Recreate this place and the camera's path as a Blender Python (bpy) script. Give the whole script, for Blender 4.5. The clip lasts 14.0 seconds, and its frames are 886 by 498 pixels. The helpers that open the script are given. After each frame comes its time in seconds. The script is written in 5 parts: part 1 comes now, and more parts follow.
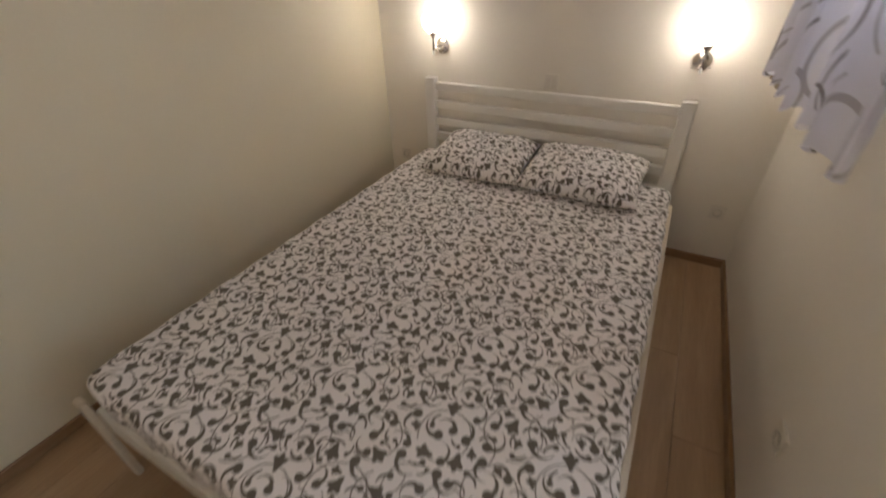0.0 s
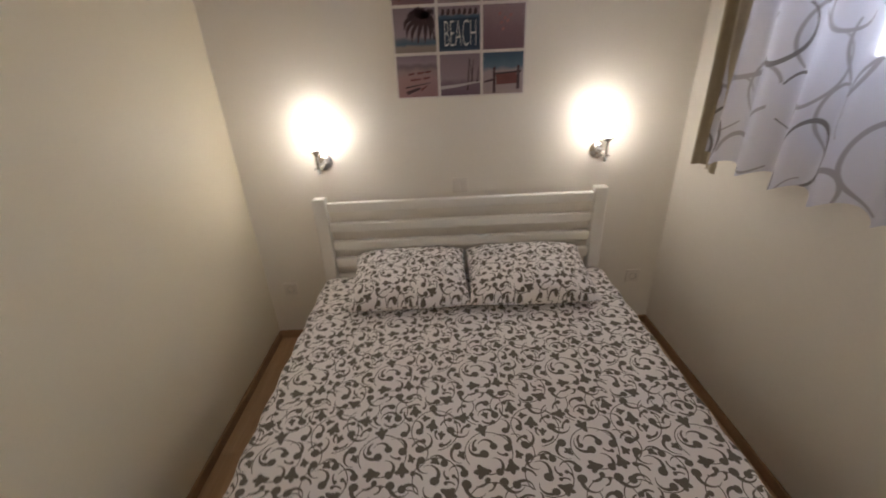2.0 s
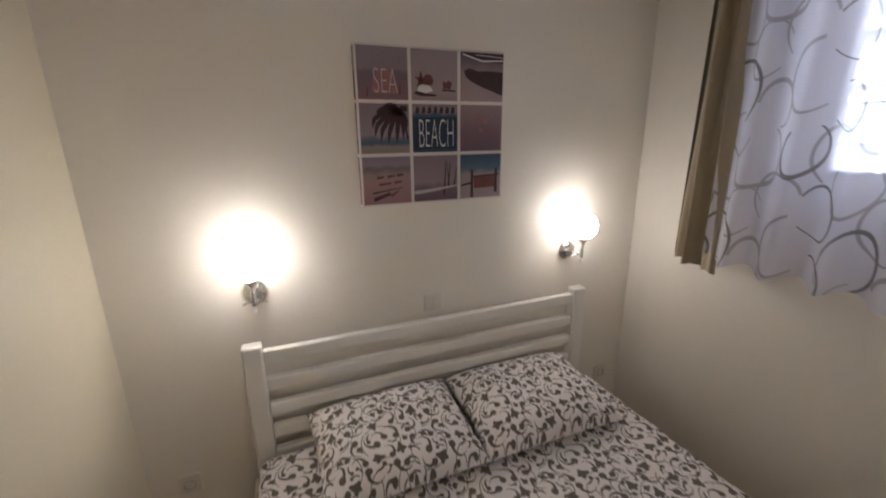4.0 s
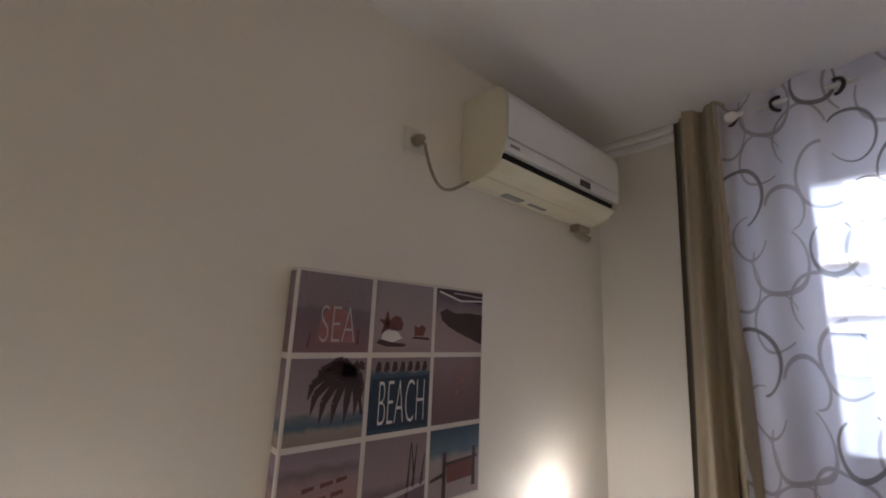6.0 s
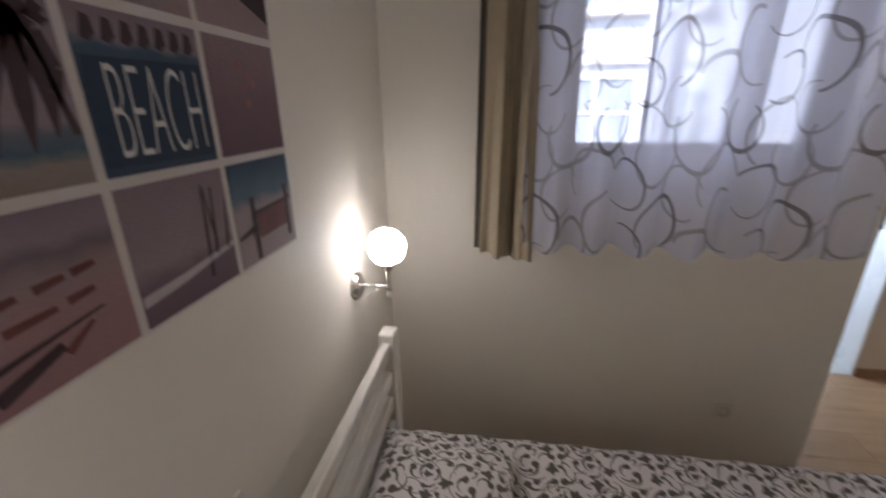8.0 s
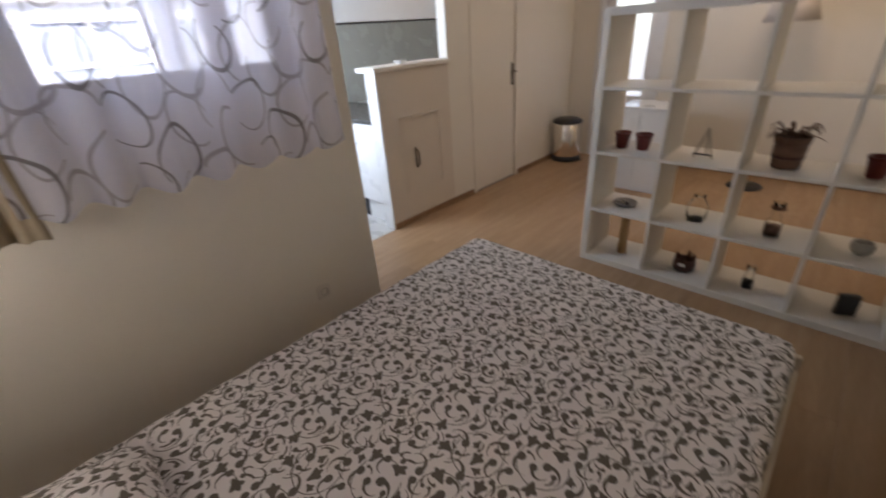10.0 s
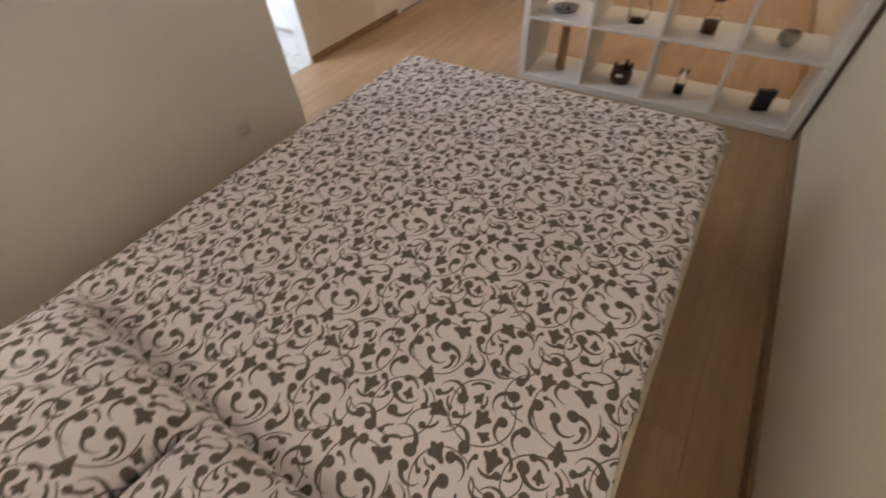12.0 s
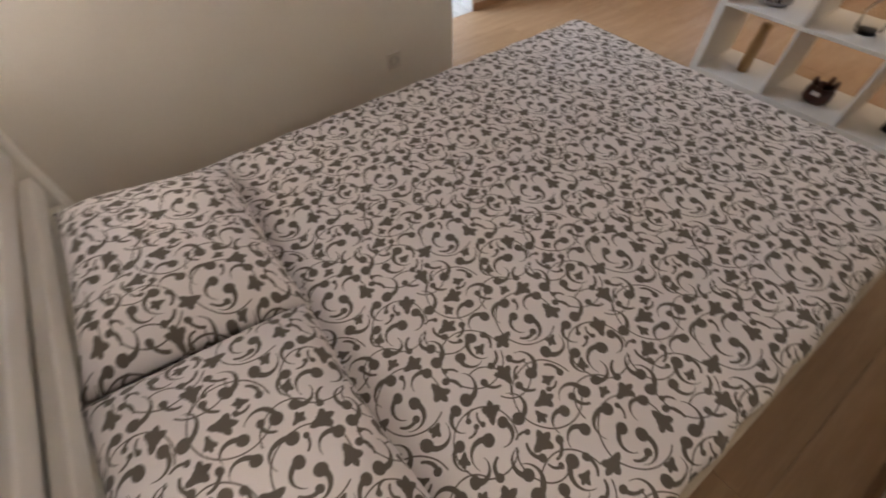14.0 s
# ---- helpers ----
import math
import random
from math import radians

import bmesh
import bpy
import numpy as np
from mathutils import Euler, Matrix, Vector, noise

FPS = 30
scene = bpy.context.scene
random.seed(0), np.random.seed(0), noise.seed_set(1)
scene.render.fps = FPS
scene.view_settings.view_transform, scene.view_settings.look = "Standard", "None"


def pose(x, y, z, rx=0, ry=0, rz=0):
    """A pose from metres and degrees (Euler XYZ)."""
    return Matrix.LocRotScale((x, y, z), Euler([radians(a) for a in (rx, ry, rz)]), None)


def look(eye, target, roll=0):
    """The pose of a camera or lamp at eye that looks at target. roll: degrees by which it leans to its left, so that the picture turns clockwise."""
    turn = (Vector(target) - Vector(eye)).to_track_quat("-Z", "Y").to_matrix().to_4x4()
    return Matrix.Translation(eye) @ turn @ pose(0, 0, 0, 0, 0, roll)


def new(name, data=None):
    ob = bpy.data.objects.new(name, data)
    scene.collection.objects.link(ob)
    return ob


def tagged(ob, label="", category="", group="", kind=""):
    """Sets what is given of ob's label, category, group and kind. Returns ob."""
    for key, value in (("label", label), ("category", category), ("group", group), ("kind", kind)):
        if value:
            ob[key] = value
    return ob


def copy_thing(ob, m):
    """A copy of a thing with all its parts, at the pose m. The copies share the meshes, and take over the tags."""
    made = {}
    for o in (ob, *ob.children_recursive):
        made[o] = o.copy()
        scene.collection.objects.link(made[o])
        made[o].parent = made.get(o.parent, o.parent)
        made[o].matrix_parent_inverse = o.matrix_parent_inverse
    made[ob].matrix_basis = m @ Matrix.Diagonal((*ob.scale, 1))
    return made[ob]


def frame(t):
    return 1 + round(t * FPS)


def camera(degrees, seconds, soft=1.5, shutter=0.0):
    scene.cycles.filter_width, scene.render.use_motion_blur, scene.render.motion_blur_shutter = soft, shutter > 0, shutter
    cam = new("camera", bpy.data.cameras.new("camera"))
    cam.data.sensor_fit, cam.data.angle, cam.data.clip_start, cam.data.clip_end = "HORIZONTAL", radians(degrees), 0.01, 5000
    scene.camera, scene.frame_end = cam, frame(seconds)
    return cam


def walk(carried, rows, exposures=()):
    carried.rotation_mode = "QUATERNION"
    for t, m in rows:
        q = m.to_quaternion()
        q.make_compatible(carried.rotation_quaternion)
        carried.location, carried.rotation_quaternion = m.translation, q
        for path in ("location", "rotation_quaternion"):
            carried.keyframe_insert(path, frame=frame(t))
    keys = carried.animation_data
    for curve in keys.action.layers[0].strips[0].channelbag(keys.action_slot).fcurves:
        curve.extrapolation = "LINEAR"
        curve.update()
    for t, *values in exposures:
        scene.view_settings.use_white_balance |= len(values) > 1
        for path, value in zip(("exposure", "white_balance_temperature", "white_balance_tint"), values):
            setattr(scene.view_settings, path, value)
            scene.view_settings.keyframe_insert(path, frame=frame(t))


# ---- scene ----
cam = camera(94.4, 14.0, soft=1.8, shutter=0.5)
EXPOSURES = [(0.0, 3.51, 6730, 13), (2.2, 3.49, 6350, 13), (4.5, 3.26, 6120, 14), (6.0, 3.03, 6100, 15), (7.5, 3.01, 5970, 15), (9.0, 2.85, 6120, 16), (11.5, 3.72, 6670, 17), (14.0, 3.69, 6450, 17)]
PATH = [
    (0, (0.572, 0.148, 1.509), (-0.242, 1.606, 0.353), -1.7),
    (0.5, (0.443, 0.396, 1.548), (-0.414, 1.903, 0.477), -0.36),
    (1, (0.286, 0.518, 1.604), (-0.396, 2.162, 0.635), 0.1),
    (1.5, (0.051, 0.483, 1.634), (-0.22, 2.245, 0.699), -3.8),
    (2, (-0.156, 0.488, 1.591), (-0.167, 2.301, 0.718), -2.7),
    (2.2, (-0.248, 0.5, 1.61), (-0.082, 2.346, 0.757), -2.4),
    (4.3, (-0.672, 1.142, 1.680), (0.098, 2.921, 1.214), 0.2),
    (4.5, (-0.684, 1.224, 1.726), (0.136, 2.996, 1.334), 1.0),
    (5, (-0.732, 1.488, 1.728), (0.421, 3.121, 1.768), 1.0),
    (5.5, (-0.73, 1.589, 1.803), (0.492, 3.145, 2.098), 1.9),
    (6, (-0.703, 1.688, 1.84), (0.591, 3.162, 2.231), 2.5),
    (6.5, (-0.644, 1.835, 1.818), (0.684, 3.309, 2.066), -0.7),
    (7, (-0.589, 1.949, 1.764), (0.9, 3.275, 1.617), 0.3),
    (7.5, (-0.565, 2.083, 1.691), (1.208, 2.934, 1.328), -1.8),
    (8, (-0.541, 2.135, 1.664), (1.326, 2.414, 1.003), -0.7),
    (8.5, (-0.576, 2.041, 1.617), (1.32, 1.993, 0.981), 0.6),
    (9, (-0.585, 2.022, 1.617), (1.214, 1.441, 0.963), 0.1),
    (9.2, (-0.623, 1.997, 1.632), (1.085, 1.238, 0.92), -1.2),
    (11.4, (-0.759, 2.01, 1.447), (-0.097, 0.667, 0.121), -4.1),
    (11.5, (-0.752, 2.013, 1.444), (-0.097, 0.702, 0.083), -3.8),
    (12, (-0.68, 2.052, 1.414), (0.099, 0.975, -0.08), -4.5),
    (12.5, (-0.674, 2.066, 1.418), (0.338, 1.188, -0.066), -5.7),
    (13, (-0.644, 2.108, 1.428), (0.509, 1.429, -0.058), -4.8),
    (13.5, (-0.648, 2.138, 1.416), (0.49, 1.584, -0.132), -3.5),
    (14, (-0.659, 2.094, 1.381), (0.363, 1.39, -0.188), -2.0),
]
walk(cam, [(t, look(eye, target, roll)) for t, eye, target, roll in PATH], EXPOSURES)

# ---- light ----
world = bpy.data.worlds.new("sky")
scene.world = world
world.use_nodes = True
wn = world.node_tree.nodes
sky = wn.new("ShaderNodeTexSky")
sky.sky_type, sky.sun_disc = "NISHITA", False
sky.sun_elevation, sky.sun_rotation = radians(50), radians(273)
wn["Background"].inputs["Strength"].default_value = 0.15
world.node_tree.links.new(sky.outputs[0], wn["Background"].inputs["Color"])

sun = new("sun", bpy.data.lights.new("sun", "SUN"))
sun.data.energy, sun.data.angle, sun.data.color = 3.4, radians(0.6), (1.0, 0.95, 0.88)
sun.matrix_world = look((-20, -1, 24), (0, 0, 0))


def lamp(name, kind, power, colour, m, size=0.1, size_y=None):
    ob = new(name, bpy.data.lights.new(name, kind))
    ob.data.energy, ob.data.color = power, colour
    if kind == "AREA":
        ob.data.size = size
        if size_y:
            ob.data.shape, ob.data.size_y = "RECTANGLE", size_y
    else:
        ob.data.shadow_soft_size = size
    ob.matrix_world = m
    return ob


GLOBE_GLOW = 3.0
# daylight in the opening of the kitchen window
lamp("kitchen_daylight", "AREA", 4.4, (0.75, 0.87, 1.0), look((2.74, 0.775, 1.62), (2.74, -3, 1.2)), 0.8, 1.25)
# ceiling lamp of the living room
lamp("living_ceiling_bulb", "POINT", 1.9, (1.0, 0.80, 0.58), pose(-0.25, -2.0, 2.42), 0.14)

# ---- materials ----


def shader(name, rough=0.5, metal=0.0):
    m = bpy.data.materials.new(name)
    m.use_nodes = True
    t = m.node_tree
    b = t.nodes["Principled BSDF"]
    b.inputs["Roughness"].default_value, b.inputs["Metallic"].default_value = rough, metal
    return m, t, b


def node(t, kind, **inputs):
    n = t.nodes.new(kind)
    for key, value in inputs.items():
        socket = n.inputs[int(key[1:])] if key[0] == "i" and key[1:].isdigit() else n.inputs[key]
        if isinstance(value, bpy.types.NodeSocket):
            t.links.new(value, socket)
        else:
            socket.default_value = value
    return n


def calc(t, op, *args):
    n = t.nodes.new("ShaderNodeMath")
    n.operation = op
    for i, v in enumerate(args):
        if isinstance(v, bpy.types.NodeSocket):
            t.links.new(v, n.inputs[i])
        else:
            n.inputs[i].default_value = v
    return n.outputs[0]


def vec(t, op, *args, out=0):
    n = t.nodes.new("ShaderNodeVectorMath")
    n.operation = op
    for i, v in enumerate(args):
        if isinstance(v, bpy.types.NodeSocket):
            t.links.new(v, n.inputs[i])
        else:
            n.inputs[i].default_value = v
    return n.outputs[out]


def mix(t, factor, a, b):
    n = t.nodes.new("ShaderNodeMix")
    n.data_type = "RGBA"
    for i, v in ((0, factor), (6, a), (7, b)):
        if isinstance(v, bpy.types.NodeSocket):
            t.links.new(v, n.inputs[i])
        elif i == 0:
            n.inputs[i].default_value = v
        else:
            n.inputs[i].default_value = (*v[:3], 1)
    return n.outputs[2]


def grain(t, scale, detail=3.0, vector=None, stretch=None):
    co = t.nodes.new("ShaderNodeTexCoord").outputs["Object"] if vector is None else vector
    if stretch:
        co = vec(t, "MULTIPLY", co, stretch)
    n = node(t, "ShaderNodeTexNoise", Vector=co, Scale=scale, Detail=detail)
    return n.outputs["Fac"]


def ramp(t, value, lo, hi):
    n = node(t, "ShaderNodeMapRange", i0=value, i1=lo, i2=hi)
    return n.outputs[0]


def bump(t, b, height, strength, distance):
    n = node(t, "ShaderNodeBump", Height=height, Strength=strength, Distance=distance)
    t.links.new(n.outputs[0], b.inputs["Normal"])


def paint(name, colour, other, rough=0.6, scale=1.6, relief=0.12, fine=260):
    """A painted or plain surface: broad unevenness, fine grain, faint relief."""
    m, t, b = shader(name, rough)
    wide = ramp(t, grain(t, scale, 4), 0.3, 0.7)
    small = ramp(t, grain(t, fine * 0.35, 2), 0.25, 0.75)
    c = mix(t, wide, colour, other)
    dark = [q * 0.93 for q in colour]
    t.links.new(mix(t, calc(t, "MULTIPLY", small, 0.35), c, dark), b.inputs["Base Color"])
    t.links.new(calc(t, "MULTIPLY_ADD", wide, 0.12, rough - 0.06), b.inputs["Roughness"])
    bump(t, b, grain(t, fine, 2), relief, 0.002)
    return m


def metal(name, colour, rough=0.15):
    m, t, b = shader(name, rough, 1.0)
    b.inputs["Base Color"].default_value = (*colour, 1)
    t.links.new(calc(t, "MULTIPLY_ADD", grain(t, 40), 0.2, rough - 0.08), b.inputs["Roughness"])
    return m


def glassy(name, colour=(1, 1, 1), rough=0.02, ior=1.45):
    m, t, b = shader(name, rough)
    b.inputs["Base Color"].default_value = (*colour, 1)
    b.inputs["Transmission Weight"].default_value, b.inputs["IOR"].default_value = 1.0, ior
    bump(t, b, grain(t, 8), 0.02, 0.001)
    return m


def glow(name, colour, strength, cells=0.0):
    m, t, b = shader(name, 0.3)
    b.inputs["Base Color"].default_value = (0.9, 0.88, 0.84, 1)
    b.inputs["Emission Color"].default_value = (*colour, 1)
    b.inputs["Emission Strength"].default_value = strength
    if cells:
        co = t.nodes.new("ShaderNodeTexCoord").outputs["Object"]
        v = node(t, "ShaderNodeTexVoronoi", Vector=co, Scale=cells)
        k = ramp(t, v.outputs["Distance"], 0.62, 0.38)
        t.links.new(calc(t, "MULTIPLY_ADD", calc(t, "MULTIPLY", k, k), 1.7 * strength, 0.13), b.inputs["Emission Strength"])
        bump(t, b, v.outputs["Distance"], 0.8, 0.004)
    return m


def wood(name, light, dark, along=(14, 1.2, 14), rough=0.42, random_tone=True):
    """Boards: long grain, a few darker streaks, each piece with its own tone and its own cut."""
    m, t, b = shader(name, rough)
    info = t.nodes.new("ShaderNodeObjectInfo")
    co = t.nodes.new("ShaderNodeTexCoord").outputs["Object"]
    co = vec(t, "ADD", co, vec(t, "MULTIPLY", info.outputs["Random"], (37.0, 51.0, 13.0)))
    streak = ramp(t, grain(t, 2.2, 6, co, along), 0.28, 0.72)
    fine = ramp(t, grain(t, 14, 4, co, along), 0.3, 0.75)
    c = mix(t, streak, light, dark)
    c = mix(t, calc(t, "MULTIPLY", fine, 0.35), c, [q * 0.72 for q in dark])
    if random_tone:
        tone = calc(t, "MULTIPLY_ADD", info.outputs["Random"], 0.22, 0.0)
        c = mix(t, tone, c, [q * 0.7 for q in dark])
    t.links.new(c, b.inputs["Base Color"])
    t.links.new(calc(t, "MULTIPLY_ADD", fine, 0.15, rough - 0.05), b.inputs["Roughness"])
    bump(t, b, fine, 0.08, 0.001)
    return m


# printed cloth: shapes as signed distances in metres on the cloth's own coordinates


def ring_part(t, p, c, r, w, tile, facing, half):
    """Part of a thin ring round c, of the half angle (degrees) round the direction facing (degrees)."""
    q = wrapped(t, p, c, tile)
    ln = vec(t, "LENGTH", q, out=1)
    d = calc(t, "SUBTRACT", calc(t, "ABSOLUTE", calc(t, "SUBTRACT", ln, r)), w)
    if half < 175:
        a = radians(facing)
        dot = vec(t, "DOT_PRODUCT", q, (math.cos(a), math.sin(a), 0), out=1)
        d = calc(t, "MAXIMUM", d, calc(t, "SUBTRACT", calc(t, "MULTIPLY", ln, math.cos(radians(half))), dot))
    return d


def wrapped(t, p, c, tile):
    n = t.nodes.new("ShaderNodeVectorMath")
    n.operation = "WRAP"
    t.links.new(p, n.inputs[0])
    n.inputs[1].default_value = (c[0] + tile[0] / 2, c[1] + tile[1] / 2, 1)
    n.inputs[2].default_value = (c[0] - tile[0] / 2, c[1] - tile[1] / 2, -1)
    return vec(t, "SUBTRACT", n.outputs[0], (c[0], c[1], 0))


def leaf(t, p, c, angle, length, width, tile):
    """A pointed leaf: where two discs meet."""
    q = wrapped(t, p, c, tile)
    h, k = length / 2, width / 2
    r = (h * h + k * k) / (2 * k)
    a = radians(angle + 90)
    o = ((r - k) * math.cos(a), (r - k) * math.sin(a), 0)
    d1 = vec(t, "LENGTH", vec(t, "SUBTRACT", q, o), out=1)
    d2 = vec(t, "LENGTH", vec(t, "ADD", q, o), out=1)
    return calc(t, "SUBTRACT", calc(t, "MAXIMUM", d1, d2), r)


def dot_shape(t, p, c, r, tile):
    return calc(t, "SUBTRACT", vec(t, "LENGTH", wrapped(t, p, c, tile), out=1), r)


def crescent(t, p, c, r, off, r2, tile):
    """A brushed ring: a disc less a smaller disc that lies off its middle."""
    q = wrapped(t, p, c, tile)
    outer = calc(t, "SUBTRACT", vec(t, "LENGTH", q, out=1), r)
    inner = calc(t, "SUBTRACT", r2, vec(t, "LENGTH", vec(t, "SUBTRACT", q, (off[0], off[1], 0)), out=1))
    return calc(t, "MAXIMUM", outer, inner)


def union(t, shapes):
    d = shapes[0]
    for s in shapes[1:]:
        d = calc(t, "MINIMUM", d, s)
    return d


def print_layout(T):
    """Lays buds, drops and lobed leaves between the vines of one repeat, close but never touching."""
    step = 0.0028
    gu, gv = np.meshgrid(np.arange(0, T[0], step), np.arange(0, T[1], step), indexing="ij")
    rng = random.Random(12)
    taken = np.full(gu.shape, 0.05)
    items = []

    def away(c):
        return (gu - c[0] + T[0] / 2) % T[0] - T[0] / 2, (gv - c[1] + T[1] / 2) % T[1] - T[1] / 2

    def bud_field(x, y, r, a, hand, bend, sweep):
        qx, qy = away((x, y))
        o, f = radians(a), radians(a + sweep * hand)
        big = (bend + 0.5) * r
        ln = np.hypot(qx, qy)
        inner = big - 0.44 * r - np.hypot(qx + 0.44 * r * math.cos(o), qy + 0.44 * r * math.sin(o))
        wedge = ln * math.cos(radians(sweep)) - qx * math.cos(f) - qy * math.sin(f)
        horn = np.maximum(np.maximum(ln - big, inner), wedge)
        return np.minimum(horn, np.hypot(qx - bend * r * math.cos(o), qy - bend * r * math.sin(o)) - r)

    def leaf_field(x, y, r, a):
        qx, qy = away((x, y))
        f = np.hypot(qx, qy) - r
        for da in (-62, 0, 62, 180):
            e = radians(a + da)
            f = np.minimum(f, np.hypot(qx - 1.05 * r * math.cos(e), qy - 1.05 * r * math.sin(e)) - 0.62 * r)
        return f

    plan = [("bud", 0.0128, 2.0, 84)] * 10 + [("leaf", 0.0125, 0, 0)] * 7 + [("bud", 0.0112, 1.9, 80)] * 10 + [("bud", 0.0078, 3.2, 44)] * 13 + [("leaf", 0.0078, 0, 0)] * 6 + [("bud", 0.0056, 3.4, 42)] * 16
    for kind, r, bend, sweep in plan:
        best = None
        for k in range(44):
            x, y, a, hand = rng.uniform(0, T[0]), rng.uniform(0, T[1]), rng.uniform(0, 360), rng.choice((-1, 1))
            f = bud_field(x, y, r, a, hand, bend, sweep) if kind == "bud" else leaf_field(x, y, r, a)
            gap = float((f + taken).min())
            if gap > 0.0026 and (best is None or gap > best[0]):
                best = (gap, f, (kind, x, y, r, a, hand, bend, sweep))
        if best:
            taken = np.minimum(taken, best[1])
            items.append(best[2])
    return items


def scroll_cloth(name):
    """White cotton printed with grey-brown scrolling vines, hooked buds and lobed leaves."""
    m, t, b = shader(name, 0.85)
    uv = t.nodes.new("ShaderNodeUVMap").outputs[0]
    wob = node(t, "ShaderNodeTexNoise", Vector=uv, Scale=9.0, Detail=1.0).outputs["Color"]
    p = vec(t, "ADD", uv, vec(t, "MULTIPLY", vec(t, "SUBTRACT", wob, (0.5, 0.5, 0.5)), (0.014, 0.014, 0)))
    T = (0.320, 0.332)
    shapes = []
    # the vines: four open rings to a repeat, and the stems that join them
    for x, y, r, facing, half in ((0.100, 0.250, 0.074, 82, 165), (0.104, 0.083, 0.067, 52, 165), (0.258, 0.330, 0.070, 82, 165), (0.262, 0.163, 0.071, 47, 165),
                                  (0.180, 0.290, 0.050, 200, 80), (0.022, 0.166, 0.056, 20, 75), (0.184, 0.010, 0.048, 300, 85), (0.020, 0.004, 0.052, 120, 75)):
        shapes.append(ring_part(t, p, (x, y), r, 0.0010, T, facing, half))

    for kind, x, y, r, a, hand, bend, sweep in print_layout(T):
        if kind == "bud":
            q = wrapped(t, p, (x, y), T)
            o, f, big = radians(a), radians(a + sweep * hand), (bend + 0.5) * r
            ln = vec(t, "LENGTH", q, out=1)
            inner = calc(t, "SUBTRACT", big - 0.44 * r, vec(t, "LENGTH", vec(t, "ADD", q, (0.44 * r * math.cos(o), 0.44 * r * math.sin(o), 0)), out=1))
            wedge = calc(t, "SUBTRACT", calc(t, "MULTIPLY", ln, math.cos(radians(sweep))), vec(t, "DOT_PRODUCT", q, (math.cos(f), math.sin(f), 0), out=1))
            horn = calc(t, "MAXIMUM", calc(t, "MAXIMUM", calc(t, "SUBTRACT", ln, big), inner), wedge)
            head = calc(t, "SUBTRACT", vec(t, "LENGTH", vec(t, "SUBTRACT", q, (bend * r * math.cos(o), bend * r * math.sin(o), 0)), out=1), r)
            shapes.append(calc(t, "MINIMUM", horn, head))
        else:
            shapes.append(dot_shape(t, p, (x, y), r, T))
            for da, ln in ((-62, 1.7), (0, 2.1), (62, 1.7), (180, 2.2)):
                e = radians(a + da)
                shapes.append(leaf(t, p, (x + 0.95 * r * math.cos(e), y + 0.95 * r * math.sin(e)), a + da, ln * r, 1.15 * r, T))
    d = union(t, shapes)
    ink = ramp(t, d, 0.0010, 0.0001)
    weave = grain(t, 900, 1, uv)
    ground = mix(t, ramp(t, grain(t, 3, 3, uv), 0.3, 0.7), (0.84, 0.795, 0.785), (0.79, 0.745, 0.735))
    print_colour = mix(t, weave, (0.112, 0.093, 0.075), (0.160, 0.134, 0.110))
    t.links.new(mix(t, ink, ground, print_colour), b.inputs["Base Color"])
    b.inputs["Sheen Weight"].default_value = 0.15
    bump(t, b, calc(t, "ADD", calc(t, "MULTIPLY", weave, 0.15), grain(t, 16, 4, uv)), 0.22, 0.006)
    return m


def sheer_cloth(name):
    """Thin white voile with brushed grey rings woven in."""
    m, t, b = shader(name, 0.9)
    uv = t.nodes.new("ShaderNodeUVMap").outputs[0]
    T = (0.58, 0.52)
    rng = random.Random(5)
    dark, pale = [], []
    for i, (x, y, r) in enumerate(((0.08, 0.09, 0.112), (0.25, 0.03, 0.086), (0.40, 0.11, 0.118), (0.53, 0.02, 0.080), (0.17, 0.20, 0.098), (0.33, 0.25, 0.116),
                                   (0.50, 0.22, 0.094), (0.04, 0.32, 0.104), (0.21, 0.38, 0.120), (0.40, 0.41, 0.092), (0.53, 0.39, 0.112), (0.10, 0.47, 0.084))):
        a = rng.uniform(0, 2 * math.pi)
        r *= 0.9
        w = rng.uniform(0.0075, 0.0115)
        shape = crescent(t, uv, (x, y), r, (w * 0.45 * math.cos(a), w * 0.45 * math.sin(a)), r - w, T)
        gap = ring_part(t, uv, (x, y), r, 0.03, T, math.degrees(a) + 180 + rng.uniform(-40, 40), rng.uniform(100, 150))
        (dark if i % 3 == 0 else pale).append(calc(t, "MAXIMUM", shape, gap))
    dk = ramp(t, union(t, dark), 0.001, -0.0015)
    pl = ramp(t, union(t, pale), 0.001, -0.0015)
    c = mix(t, pl, (0.80, 0.80, 0.90), (0.40, 0.38, 0.41))
    c = mix(t, dk, c, (0.22, 0.205, 0.215))
    ink = calc(t, "MAXIMUM", pl, dk)
    nodes = t.nodes
    thin = node(t, "ShaderNodeBsdfTransparent")
    thin.inputs[0].default_value = (0.97, 0.97, 1.0, 1)
    back = node(t, "ShaderNodeBsdfTranslucent", Color=c)
    front = node(t, "ShaderNodeBsdfDiffuse", Color=c)
    weave = grain(t, 700, 1, uv)
    m1 = node(t, "ShaderNodeMixShader", i0=0.56, i1=front.outputs[0], i2=back.outputs[0])
    cover = calc(t, "ADD", calc(t, "MULTIPLY_ADD", weave, 0.12, 0.63), calc(t, "MULTIPLY", ink, 0.13))
    m2 = node(t, "ShaderNodeMixShader", i0=cover, i1=thin.outputs[0], i2=m1.outputs[0])
    t.links.new(m2.outputs[0], nodes["Material Output"].inputs["Surface"])
    return m


